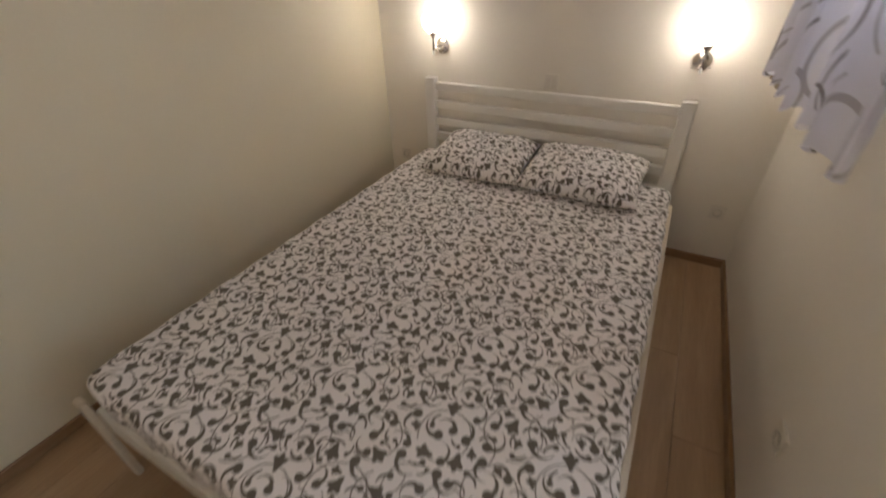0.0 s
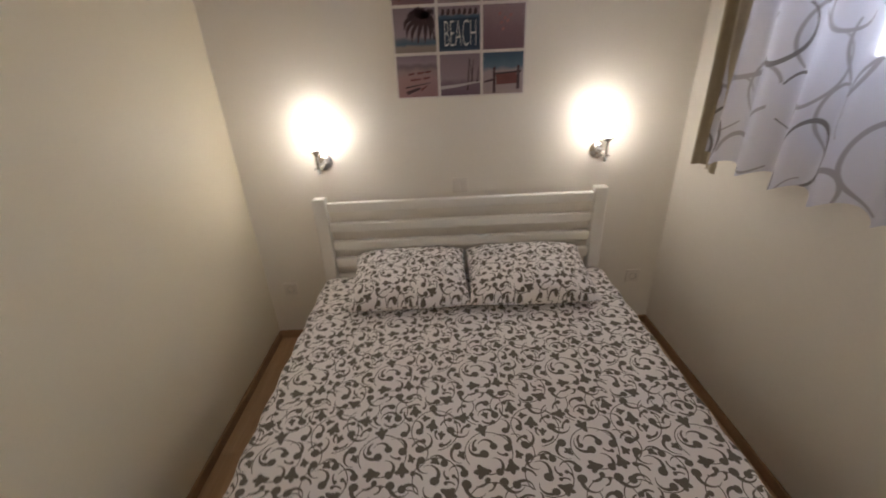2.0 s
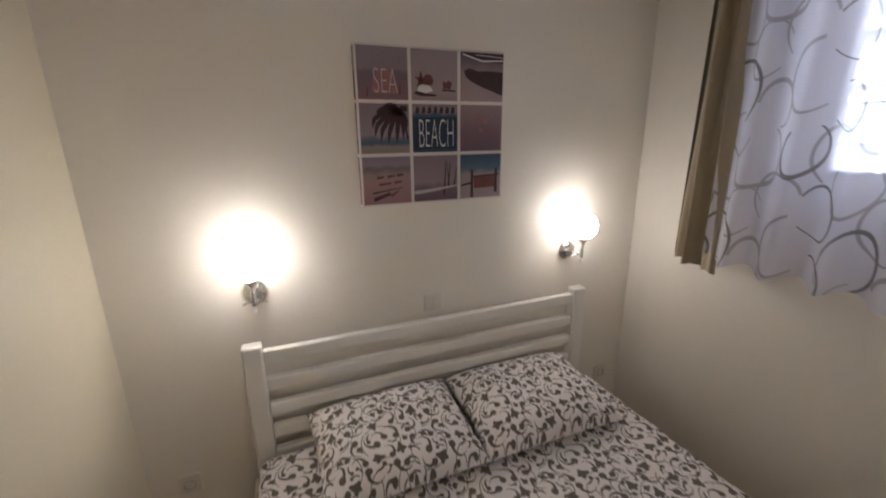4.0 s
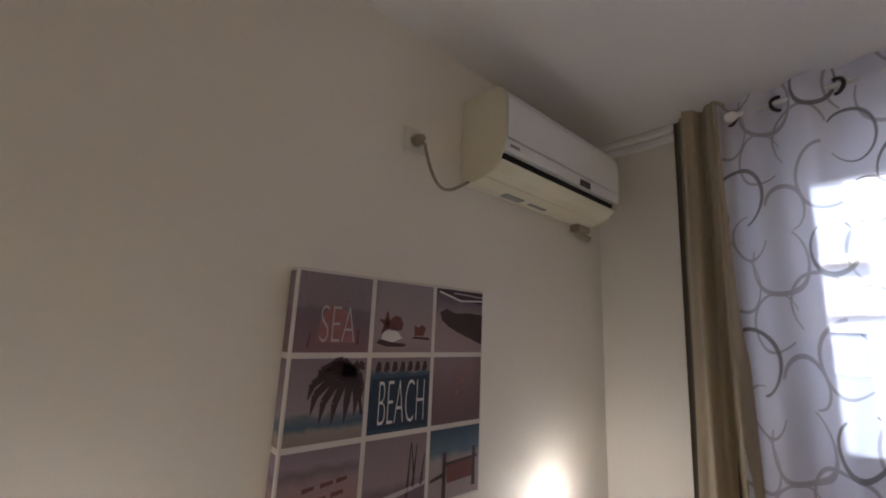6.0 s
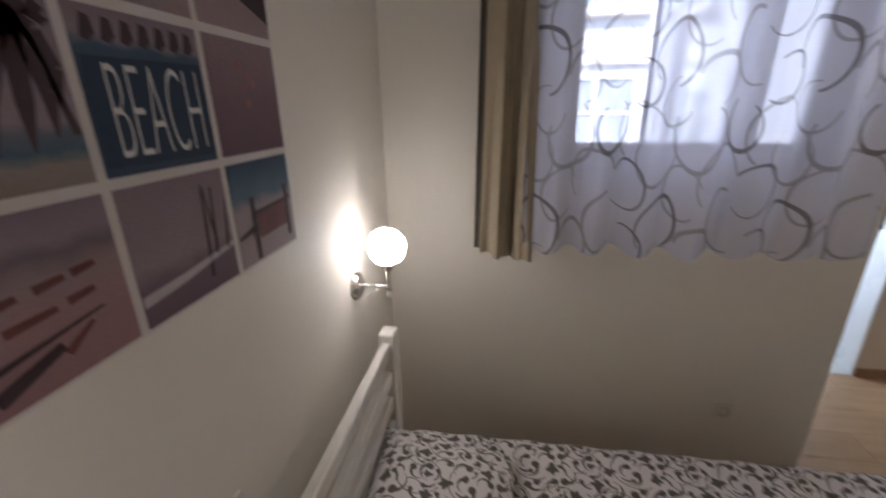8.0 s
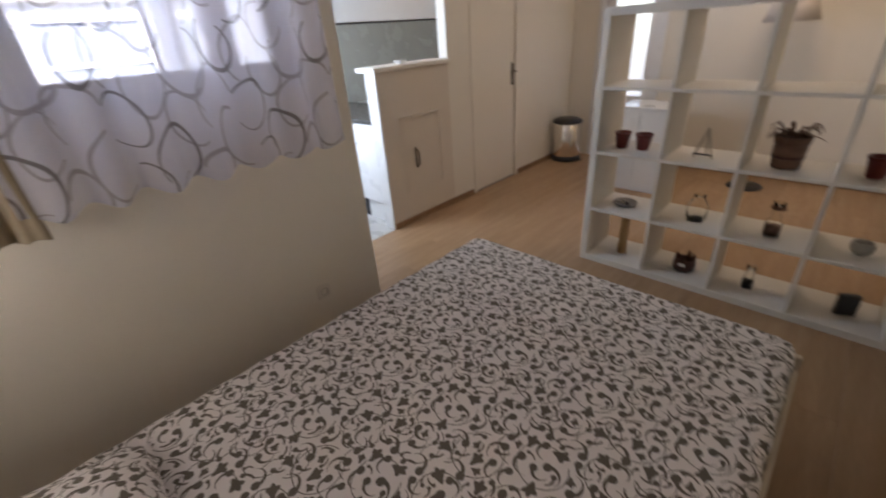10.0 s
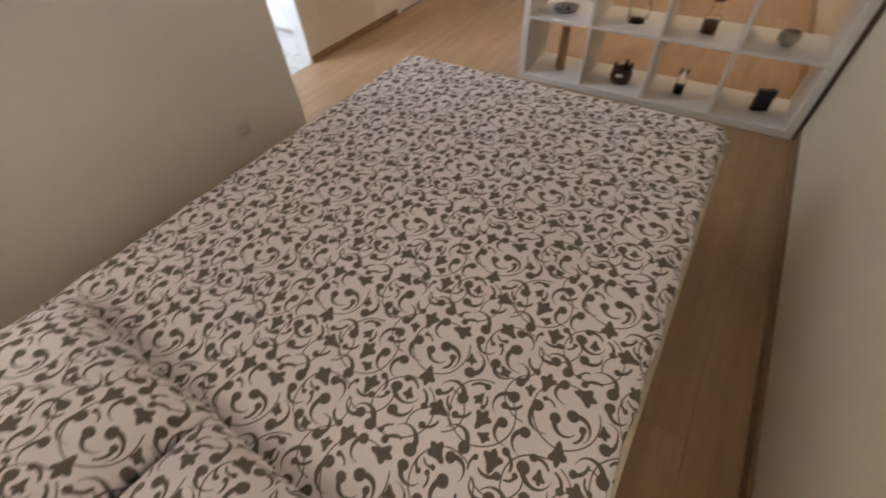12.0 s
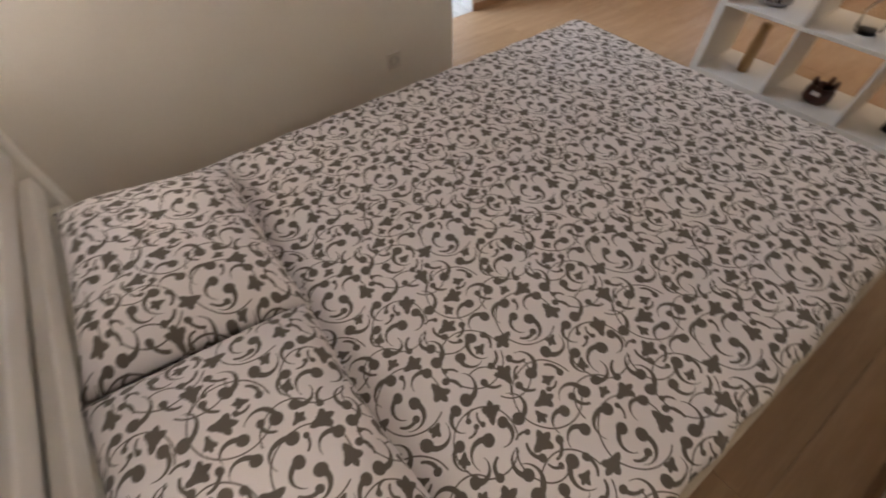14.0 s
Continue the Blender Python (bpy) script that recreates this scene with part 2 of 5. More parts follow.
def drape_cloth(name, colour):
    m, t, b = shader(name, 0.8)
    uv = t.nodes.new("ShaderNodeUVMap").outputs[0]
    slub = grain(t, 30, 3, uv, (18, 1, 1))
    t.links.new(mix(t, ramp(t, slub, 0.3, 0.7), colour, [q * 0.78 for q in colour]), b.inputs["Base Color"])
    b.inputs["Sheen Weight"].default_value = 0.3
    bump(t, b, grain(t, 500, 2, uv), 0.2, 0.002)
    return m


def print_panel(name, bands, mottle=0.35, scale=22):
    """A printed picture panel: bands of colour from the bottom (0) to the top (1), weathered."""
    m, t, b = shader(name, 0.7)
    co = t.nodes.new("ShaderNodeUVMap").outputs[0]
    wob = grain(t, 5, 4, co)
    y = node(t, "ShaderNodeSeparateXYZ", Vector=co).outputs[1]
    y = calc(t, "ADD", y, calc(t, "MULTIPLY_ADD", wob, 0.16, -0.08))
    cr = t.nodes.new("ShaderNodeValToRGB")
    t.links.new(y, cr.inputs[0])
    els = cr.color_ramp.elements
    while len(els) < len(bands):
        els.new(0.5)
    for e, (at, c) in zip(els, bands):
        e.position, e.color = at, (*c, 1)
    spots = ramp(t, grain(t, scale, 5, co, (1, 3, 1)), 0.35, 0.7)
    c = mix(t, calc(t, "MULTIPLY", spots, mottle), cr.outputs[0], (0.16, 0.10, 0.12))
    t.links.new(vec(t, "MULTIPLY", c, (0.84, 0.82, 0.84)), b.inputs["Base Color"])
    bump(t, b, grain(t, 160, 2, co), 0.15, 0.001)
    return m


WALL = paint("cream_wall_paint", (0.80, 0.752, 0.675), (0.775, 0.725, 0.645), 0.62, 1.2, 0.10)
WALL_YELLOW = paint("yellow_cream_wall_paint", (0.79, 0.715, 0.55), (0.765, 0.685, 0.52), 0.55, 1.2, 0.08)
CEILING = paint("ceiling_paint", (0.82, 0.79, 0.755), (0.79, 0.76, 0.725), 0.7, 1.5, 0.08)
PALE_WALL = paint("pale_kitchen_paint", (0.78, 0.80, 0.79), (0.74, 0.76, 0.76), 0.6)
PLASTER_OUT = paint("outer_plaster", (0.78, 0.76, 0.72), (0.70, 0.68, 0.64), 0.8, 0.7, 0.3, 90)
WHITE_WOOD = paint("white_painted_wood", (0.83, 0.80, 0.745), (0.81, 0.78, 0.72), 0.36, 4, 0.02, 180)
WHITE_LACQUER = paint("white_lacquer", (0.80, 0.80, 0.79), (0.77, 0.77, 0.76), 0.3, 3, 0.03)
SHELF_WHITE = paint("white_foil_board", (0.76, 0.73, 0.68), (0.72, 0.69, 0.64), 0.42, 3, 0.03)
CREAM_BOARD = paint("cream_board", (0.71, 0.635, 0.55), (0.68, 0.605, 0.52), 0.5, 2, 0.05)
UPVC = paint("white_window_plastic", (0.82, 0.82, 0.83), (0.79, 0.79, 0.80), 0.3, 3, 0.02)
OLD_PLASTIC = paint("yellowed_white_plastic", (0.78, 0.74, 0.62), (0.73, 0.68, 0.50), 0.38, 3, 0.03)
AC_WHITE = paint("white_plastic", (0.78, 0.77, 0.75), (0.75, 0.74, 0.71), 0.32, 3, 0.02)
DARK_PLASTIC = paint("dark_plastic", (0.02, 0.018, 0.017), (0.03, 0.027, 0.025), 0.35, 8, 0.05)
MATTE_BLACK = paint("matte_black", (0.010, 0.009, 0.009), (0.014, 0.013, 0.012), 0.9, 8, 0.02)
GREY_PLASTIC = paint("grey_marking", (0.25, 0.24, 0.24), (0.30, 0.29, 0.28), 0.5, 8, 0.02)
OLD_WHITE = paint("old_white_plastic", (0.72, 0.67, 0.60), (0.69, 0.64, 0.57), 0.4, 8, 0.02)
CORD = paint("grey_beige_cord", (0.34, 0.28, 0.21), (0.28, 0.23, 0.17), 0.5, 10, 0.03)
CHROME = metal("chrome", (0.82, 0.80, 0.77), 0.10)
POLISHED = metal("polished_steel", (0.86, 0.82, 0.77), 0.16)
STEEL = metal("brushed_steel", (0.62, 0.60, 0.57), 0.30)
BRONZE = metal("dark_bronze", (0.10, 0.075, 0.055), 0.38)
FLOOR_WOOD = wood("oak_laminate", (0.52, 0.345, 0.20), (0.40, 0.25, 0.135), (9, 0.7, 9), 0.40)
SKIRT_WOOD = wood("brown_skirting", (0.36, 0.215, 0.115), (0.26, 0.15, 0.075), (3, 3, 14), 0.45, False)
BED_WOOD = wood("pale_pine", (0.74, 0.65, 0.53), (0.66, 0.56, 0.44), (14, 1, 14), 0.5, False)
LOG_WOOD = wood("carved_wood", (0.56, 0.36, 0.15), (0.38, 0.21, 0.085), (12, 12, 1.5), 0.55, False)
DARK_WOOD = wood("red_brown_wood", (0.10, 0.030, 0.016), (0.055, 0.016, 0.010), (10, 10, 2), 0.3, False)
BOX_WOOD = wood("brown_box_wood", (0.23, 0.12, 0.075), (0.15, 0.075, 0.045), (3, 12, 12), 0.5, False)
SHEET = scroll_cloth("scroll_print_cotton")
SHEER = sheer_cloth("ring_pattern_voile")
DRAPE = drape_cloth("olive_beige_drape", (0.39, 0.32, 0.22))
# dark cloth colour that stands in for the shade in the drape's folds
DRAPE_SHADE = drape_cloth("dark_drape_lining", (0.085, 0.068, 0.046))
GLASS = glassy("clear_glass")
FROST = glassy("cloudy_glass", (0.94, 0.95, 0.93), 0.30)
FROST.node_tree.nodes["Principled BSDF"].inputs["Transmission Weight"].default_value = 0.6
CLOUDED = glassy("thin_clouded_glass", (0.98, 0.98, 0.96), 0.06, 1.13)
GLOBE = glow("lit_crackle_glass", (1.0, 0.93, 0.83), GLOBE_GLOW, 55)
SHADE_LIT = glow("lit_frosted_shade", (1.0, 0.66, 0.42), 1.25)
TILE = paint("grey_green_tile", (0.36, 0.37, 0.33), (0.32, 0.33, 0.30), 0.25, 5, 0.03)
GROUT = paint("grout", (0.30, 0.29, 0.27), (0.26, 0.25, 0.24), 0.9, 6, 0.2)
FLOOR_TILE = paint("pale_floor_tile", (0.60, 0.59, 0.55), (0.56, 0.55, 0.51), 0.3, 5, 0.03)
WORKTOP = paint("dark_worktop", (0.06, 0.055, 0.05), (0.085, 0.08, 0.07), 0.3, 30, 0.05)
RED_CLAY = paint("dark_red_glaze", (0.16, 0.025, 0.022), (0.11, 0.018, 0.016), 0.35, 20, 0.1)
BLACK_SATIN = paint("black_satin", (0.015, 0.015, 0.017), (0.025, 0.025, 0.027), 0.35, 20, 0.05)
STONE = paint("pale_stone", (0.52, 0.49, 0.43), (0.42, 0.39, 0.34), 0.7, 30, 0.3)
CANVAS_WHITE = paint("white_canvas", (0.70, 0.64, 0.60), (0.66, 0.60, 0.56), 0.75, 12, 0.2, 500)
ASPHALT = paint("courtyard_paving", (0.20, 0.19, 0.18), (0.15, 0.145, 0.14), 0.9, 0.5, 0.4, 60)
FAR_PANE = paint("curtained_far_pane", (0.32, 0.36, 0.41), (0.24, 0.28, 0.33), 0.15, 1.5, 0.02)
FACADE = paint("far_facade_plaster", (0.60, 0.61, 0.63), (0.52, 0.53, 0.55), 0.85, 0.5, 0.3, 40)
ROOF = paint("grey_roofing", (0.16, 0.15, 0.15), (0.12, 0.115, 0.11), 0.8, 2, 0.3, 60)

# ---- building helpers ----


def part(name, bm, material, parent=None, label="", smooth=False, m=None):
    """Links a bmesh as one mesh object, under its thing if one is given."""
    me = bpy.data.meshes.new(name)
    bmesh.ops.recalc_face_normals(bm, faces=bm.faces[:])
    for f in bm.faces:
        f.smooth = smooth
    bm.to_mesh(me)
    bm.free()
    me.materials.append(material)
    ob = new(name, me)
    if m is not None:
        ob.matrix_basis = m
    if parent is not None:
        ob.parent = parent
    if label:
        ob["label"] = label
    return ob


def thing(name, x, y, z, label, category, group="", kind="", rz=0):
    ob = new(name)
    ob.empty_display_size = 0.05
    ob.matrix_basis = pose(x, y, z, 0, 0, rz)
    return tagged(ob, label, category, group, kind)


def box(x0, x1, y0, y1, z0, z1, bev=0.0, seg=2):
    bm = bmesh.new()
    vs = [bm.verts.new((x, y, z)) for x in (x0, x1) for y in (y0, y1) for z in (z0, z1)]
    for f in ((0, 1, 3, 2), (4, 6, 7, 5), (0, 4, 5, 1), (2, 3, 7, 6), (0, 2, 6, 4), (1, 5, 7, 3)):
        bm.faces.new([vs[i] for i in f])
    if bev:
        bmesh.ops.bevel(bm, geom=bm.edges[:], offset=bev, segments=seg, affect="EDGES", profile=0.5)
    return bm


def merged(*bms):
    out = bmesh.new()
    for b in bms:
        me = bpy.data.meshes.new("tmp")
        b.to_mesh(me)
        b.free()
        out.from_mesh(me)
        bpy.data.meshes.remove(me)
    return out


def turned(profile, seg=32, closed=False):
    """A lathe round z from (radius, height) pairs."""
    bm = bmesh.new()
    rings = []
    for r, z in profile:
        if r < 1e-6:
            rings.append([bm.verts.new((0, 0, z))])
        else:
            rings.append([bm.verts.new((r * math.cos(2 * math.pi * i / seg), r * math.sin(2 * math.pi * i / seg), z)) for i in range(seg)])
    pairs = list(zip(rings, rings[1:]))
    if closed:
        pairs.append((rings[-1], rings[0]))
    for a, b in pairs:
        for i in range(seg):
            k = (i + 1) % seg
            if len(a) == 1 and len(b) == 1:
                continue
            if len(a) == 1:
                bm.faces.new((a[0], b[i], b[k]))
            elif len(b) == 1:
                bm.faces.new((a[i], a[k], b[0]))
            else:
                bm.faces.new((a[i], a[k], b[k], b[i]))
    return bm


def moved(bm, m):
    bmesh.ops.transform(bm, matrix=m, verts=bm.verts[:])
    return bm


def tube(points, r, seg=10):
    """A round tube along points."""
    bm = bmesh.new()
    pts = [Vector(p) for p in points]
    rings = []
    side = None
    for i, p in enumerate(pts):
        d = (pts[min(i + 1, len(pts) - 1)] - pts[max(i - 1, 0)]).normalized()
        if side is None:
            side = d.orthogonal().normalized()
        side = (side - d * side.dot(d)).normalized()
        up = d.cross(side)
        rings.append([bm.verts.new(p + r * (math.cos(a) * side + math.sin(a) * up)) for a in (2 * math.pi * k / seg for k in range(seg))])
    for a, b in zip(rings, rings[1:]):
        for k in range(seg):
            bm.faces.new((a[k], a[(k + 1) % seg], b[(k + 1) % seg], b[k]))
    bm.faces.new(rings[0])
    bm.faces.new(rings[-1])
    return bm


def extruded(outline, depth, axis="y"):
    """A flat outline of (a, b) pairs given depth along one axis from 0."""
    bm = bmesh.new()
    put = {"y": lambda a, b, d: (a, d, b), "x": lambda a, b, d: (d, a, b), "z": lambda a, b, d: (a, b, d)}[axis]
    lo = [bm.verts.new(put(a, b, 0)) for a, b in outline]
    hi = [bm.verts.new(put(a, b, depth)) for a, b in outline]
    bm.faces.new(lo)
    bm.faces.new(hi)
    n = len(outline)
    for i in range(n):
        bm.faces.new((lo[i], lo[(i + 1) % n], hi[(i + 1) % n], hi[i]))
    return bm


def cloth_grid(nu, nv, fn, uvfn):
    """A sheet of nu by nv cells: fn gives the place, uvfn the cloth's own coordinates in metres."""
    bm = bmesh.new()
    uv = bm.loops.layers.uv.new("UVMap")
    vs = [[bm.verts.new(fn(i / nu, j / nv)) for j in range(nv + 1)] for i in range(nu + 1)]
    for i in range(nu):
        for j in range(nv):
            f = bm.faces.new((vs[i][j], vs[i + 1][j], vs[i + 1][j + 1], vs[i][j + 1]))
            for lp, (a, b) in zip(f.loops, ((i, j), (i + 1, j), (i + 1, j + 1), (i, j + 1))):
                lp[uv].uv = uvfn(a / nu, b / nv)
    return bm


def structure(name, bm, material, label, category, smooth=False):
    return tagged(part(name, bm, material, None, "", smooth), label, category, "", "structure")


# ---- the large structure ----
XL, XR, YB, YS, ZC = -1.22, 1.083, 2.61, -3.25, 2.74
KX, KX2, KY = 2.03, 3.35, 0.79

structure("wall_west", box(XL - 0.15, XL, YS, YB + 0.15, -0.1, ZC), WALL_YELLOW, "cream yellow painted wall beside the bed", "wall")
structure("wall_north", box(XL, XR, YB, YB + 0.15, -0.1, ZC), WALL, "cream painted wall behind the bed", "wall")
WY0, WY1, WZ0, WZ1 = 0.99, 1.97, 1.42, 2.50
east = merged(box(XR, XR + 0.17, KY, WY0, -0.1, ZC), box(XR, XR + 0.17, WY1, YB + 0.15, -0.1, ZC),
              box(XR, XR + 0.17, WY0, WY1, -0.1, WZ0), box(XR, XR + 0.17, WY0, WY1, WZ1, ZC))
structure("wall_east", east, WALL, "cream painted wall with the curtained window", "wall")
structure("wall_south", merged(box(XL - 0.15, 0.95, YS - 0.15, YS, -0.1, ZC), box(1.72, KX2 + 0.15, YS - 0.15, YS, -0.1, ZC), box(0.95, 1.72, YS - 0.15, YS, 2.16, ZC)),
          WALL, "cream painted wall at the end of the living room", "wall")
structure("wall_living", merged(box(KX, KX + 0.10, YS, -2.06, -0.1, ZC), box(KX, KX + 0.10, -1.27, -0.95, -0.1, ZC), box(KX, KX + 0.10, -2.06, -1.27, 2.22, ZC)),
          WALL, "cream painted partition with a closed door", "wall")
structure("wall_kitchen", box(KX2, KX2 + 0.15, YS, KY + 0.15, -0.1, ZC), PALE_WALL, "pale painted kitchen wall", "wall")
KW0, KW1, KZ0, KZ1 = 2.28, 3.20, 0.95, 2.30
structure("wall_kitchen_window", merged(box(XR + 0.17, KW0, KY, KY + 0.15, -0.1, ZC), box(KW1, KX2 + 0.15, KY, KY + 0.15, -0.1, ZC),
                                        box(KW0, KW1, KY, KY + 0.15, -0.1, KZ0), box(KW0, KW1, KY, KY + 0.15, KZ1, ZC)),
          PLASTER_OUT, "pale plastered wall between kitchen and courtyard", "wall")
structure("ceiling", merged(box(XL - 0.15, XR + 0.17, YS - 0.15, YB + 0.15, ZC, ZC + 0.2), box(XR + 0.17, KX2 + 0.15, YS - 0.15, KY + 0.15, ZC, ZC + 0.2)),
          CEILING, "white painted ceiling", "ceiling")
structure("cornice", merged(box(XR - 0.035, XR - 0.002, KY, YB - 0.002, ZC - 0.035, ZC - 0.002, 0.008), box(XR - 0.018, XR - 0.002, KY, YB - 0.002, ZC - 0.075, ZC - 0.037, 0.005)),
          CEILING, "narrow white cornice along the ceiling", "trim")


def skirting(name, x0, x1, y0, y1):
    structure(name, box(x0, x1, y0, y1, 0.0, 0.055, 0.004, 1), SKIRT_WOOD, "narrow brown wooden skirting board", "skirting")


skirting("baseboard_west", XL, XL + 0.014, YS + 0.02, YB - 0.016)
skirting("baseboard_north", XL, XR, YB - 0.014, YB)
skirting("baseboard_east", XR - 0.014, XR, KY, YB - 0.016)
skirting("baseboard_living", KX - 0.014, KX, -1.25, -0.13)
skirting("baseboard_living_2", KX - 0.014, KX, YS + 0.02, -2.08)
skirting("baseboard_south", XL + 0.016, 0.88, YS, YS + 0.014)

# window of the bedroom
win = thing("window_1", XR + 0.10, (WY0 + WY1) / 2, WZ0, "white plastic window behind a thin curtain", "window", kind="structure")


def rect_frame(x0, x1, y0, y1, z0, z1, w):
    return merged(box(x0, x1, y0, y1, z0, z0 + w, 0.004, 1), box(x0, x1, y0, y1, z1 - w, z1, 0.004, 1),
                  box(x0, x1, y0, y0 + w, z0 + w, z1 - w, 0.004, 1), box(x0, x1, y1 - w, y1, z0 + w, z1 - w, 0.004, 1))


wy, wh = (WY1 - WY0) / 2, WZ1 - WZ0
part("window_frame", rect_frame(-0.03, 0.04, -wy, wy, 0, wh, 0.045), UPVC, win)
part("window_sill", box(-0.115, -0.032, -wy, wy, -0.004, 0.018, 0.004), UPVC, win)
for a, b in ((-wy + 0.047, -0.192), (-0.188, wy - 0.047)):
    sash = part("sash", rect_frame(-0.045, 0.02, a, b, 0.047, wh - 0.047, 0.055), UPVC, win)
    pane = part("pane", box(-0.018, -0.006, a + 0.05, b - 0.05, 0.10, wh - 0.10), GLASS, sash)
    pane.visible_shadow = False
part("handle", merged(box(-0.062, -0.046, -0.175, -0.145, 0.40, 0.47, 0.004), box(-0.078, -0.060, -0.169, -0.151, 0.34, 0.455, 0.006)), UPVC, win, "white window handle")

kwin = thing("window_2", (KW0 + KW1) / 2, KY + 0.07, KZ0, "white kitchen window towards the courtyard", "window", kind="structure")
kw, kh = (KW1 - KW0) / 2, KZ1 - KZ0
part("window_frame", moved(rect_frame(-0.035, 0.035, -kw, kw, 0, kh, 0.06), Matrix.Rotation(radians(90), 4, "Z")), UPVC, kwin)
p = part("pane", box(-kw + 0.05, kw - 0.05, -0.006, 0.006, 0.05, kh - 0.05), GLASS, kwin)
p.visible_shadow = False

# courtyard
structure("ground", box(-150, 150, -150, 150, -3.3, -3.2), ASPHALT, "grey paved ground outside", "ground")
house = thing("apartment_building", 7.6, 0.0, -3.2, "pale plastered apartment building across the courtyard", "building")
part("wall", box(0, 6, -9, 11, 0, 11.5, 0.02, 1), FACADE, house)
part("roof", box(-0.4, 6.4, -9.4, 11.4, 11.502, 11.75, 0.03, 1), ROOF, house)
w0 = None
for row in range(4):
    for k in range(9):
        y, z = -8.0 + 2.15 * k, 0.7 + 2.8 * row
        if w0 is None:
            w0 = thing("window", 0, 0, 0, "", "")
            w0.parent = house
            part("window_frame", rect_frame(-0.07, 0.0, -0.74, 0.74, 0, 1.85, 0.09), UPVC, w0)
            part("glazing_bar", merged(box(-0.065, -0.004, -0.035, 0.035, 0.0915, 1.7585), box(-0.05, -0.004, -0.649, -0.036, 1.17, 1.23), box(-0.05, -0.004, 0.036, 0.649, 1.17, 1.23)), UPVC, w0)
            for y0 in (-0.648, 0.037):
                part("pane", box(-0.03, -0.002, y0, y0 + 0.611, 0.092, 1.758), FAR_PANE, w0)
            part("sill", box(-0.16, 0.0, -0.80, 0.80, -0.07, -0.003, 0.01), STONE, w0)
            w0.matrix_basis = pose(0, y, z)
        else:
            copy_thing(w0, pose(0, y, z))
for z in (2.75, 5.55, 8.35):
    part("string_course", box(-0.10, -0.002, -9, 11, z - 0.06, z + 0.06, 0.015, 1), STONE, house)

# ---- bed ----
BX0, BX1, BY0, BY1, BZ = -0.820, 0.694, 0.310, 2.466, 0.500
bed = thing("bed", -0.06, 1.42, 0, "white painted wooden double bed with a slatted headboard", "bed")
ox, oy = -0.06, 1.42
for xc in (-0.793, 0.653):
    bm = box(xc - 0.034 - ox, xc + 0.034 - ox, 2.480 - oy, 2.534 - oy, 0.0, 0.938, 0.008, 3)
    part("headboard_post", bm, WHITE_WOOD, bed)
for top, tall in ((0.912, 0.050), (0.800, 0.049), (0.695, 0.050), (0.596, 0.052), (0.492, 0.052)):
    part("headboard_rail", box(-0.758 - ox, 0.618 - ox, 2.490 - oy, 2.522 - oy, top - tall, top, 0.006, 3), WHITE_WOOD, bed)
part("side_rail", box(-0.843 - ox, -0.8265 - ox, 0.360 - oy, 2.470 - oy, 0.26, 0.405, 0.004), BED_WOOD, bed, "pale side rail with bare top edge")
part("side_rail", box(0.6995 - ox, 0.720 - ox, 0.360 - oy, 2.470 - oy, 0.26, 0.40, 0.005), BED_WOOD, bed)
part("foot_rail", box(-0.796 - ox, 0.665 - ox, 0.2995 - oy, 0.3195 - oy, 0.24, 0.372, 0.005), WHITE_WOOD, bed)
for xc, tall in ((-0.821, 0.420), (0.690, 0.368)):
    part("leg", box(xc - 0.024 - ox, xc + 0.024 - ox, 0.275 - oy, 0.2985 - oy, 0.0, tall, 0.006), BED_WOOD if tall > 0.4 else WHITE_WOOD, bed)
part("slat_base", merged(*[box(-0.82 - ox, 0.70 - ox, 0.40 + 0.16 * k - oy, 0.48 + 0.16 * k - oy, 0.275, 0.295) for k in range(13)]), BED_WOOD, bed)

mattress = thing("mattress", (BX0 + BX1) / 2, (BY0 + BY1) / 2, 0.297, "mattress in a white fitted sheet with grey-brown scroll print", "mattress")
part("core", box(BX0 + 0.012 - (BX0 + BX1) / 2, BX1 - 0.012 - (BX0 + BX1) / 2, BY0 + 0.012 - (BY0 + BY1) / 2, BY1 - 0.012 - (BY0 + BY1) / 2, 0.0, BZ - 0.31, 0.03, 3), CANVAS_WHITE, mattress)
SW, SL, DROP, RC, RE = BX1 - BX0, BY1 - BY0, 0.135, 0.055, 0.030


def sheet_place(u, v):
    a, b = -DROP + u * (SW + 2 * DROP), -DROP + v * (SL + 2 * DROP)
    ca, cb = min(max(a, RC), SW - RC), min(max(b, RC), SL - RC)
    q = Vector((a - ca, b - cb))
    ln = q.length
    n = q / ln if ln > 1e-9 else Vector((0, 0))
    s = ln - (RC - RE)
    h, z = ln, 0.0
    if s > RE * math.pi / 2:
        h, z = RC, -RE - (s - RE * math.pi / 2)
    elif s > 0:
        h, z = RC - RE + RE * math.sin(s / RE), -RE + RE * math.cos(s / RE)
    x, y = ca + n.x * h, cb + n.y * h
    soft = noise.noise((x * 2.2, y * 2.2, 3.1)) * 0.006 + noise.noise((x * 9, y * 5, 7.7)) * 0.0022
    pull = 0.004 * math.sin(34 * (x * n.y + y * n.x)) if s > 0.02 else 0.0
    z = max(z, -0.118)
    return (x + n.x * pull - SW / 2, y + n.y * pull - SL / 2, BZ - 0.297 + z + (soft if s <= 0.02 else 0))


part("fitted_sheet", cloth_grid(112, 150, sheet_place, lambda u, v: (u * (SW + 2 * DROP), v * (SL + 2 * DROP))), SHEET, mattress, "white cotton sheet with grey-brown scrolling vine print", True)


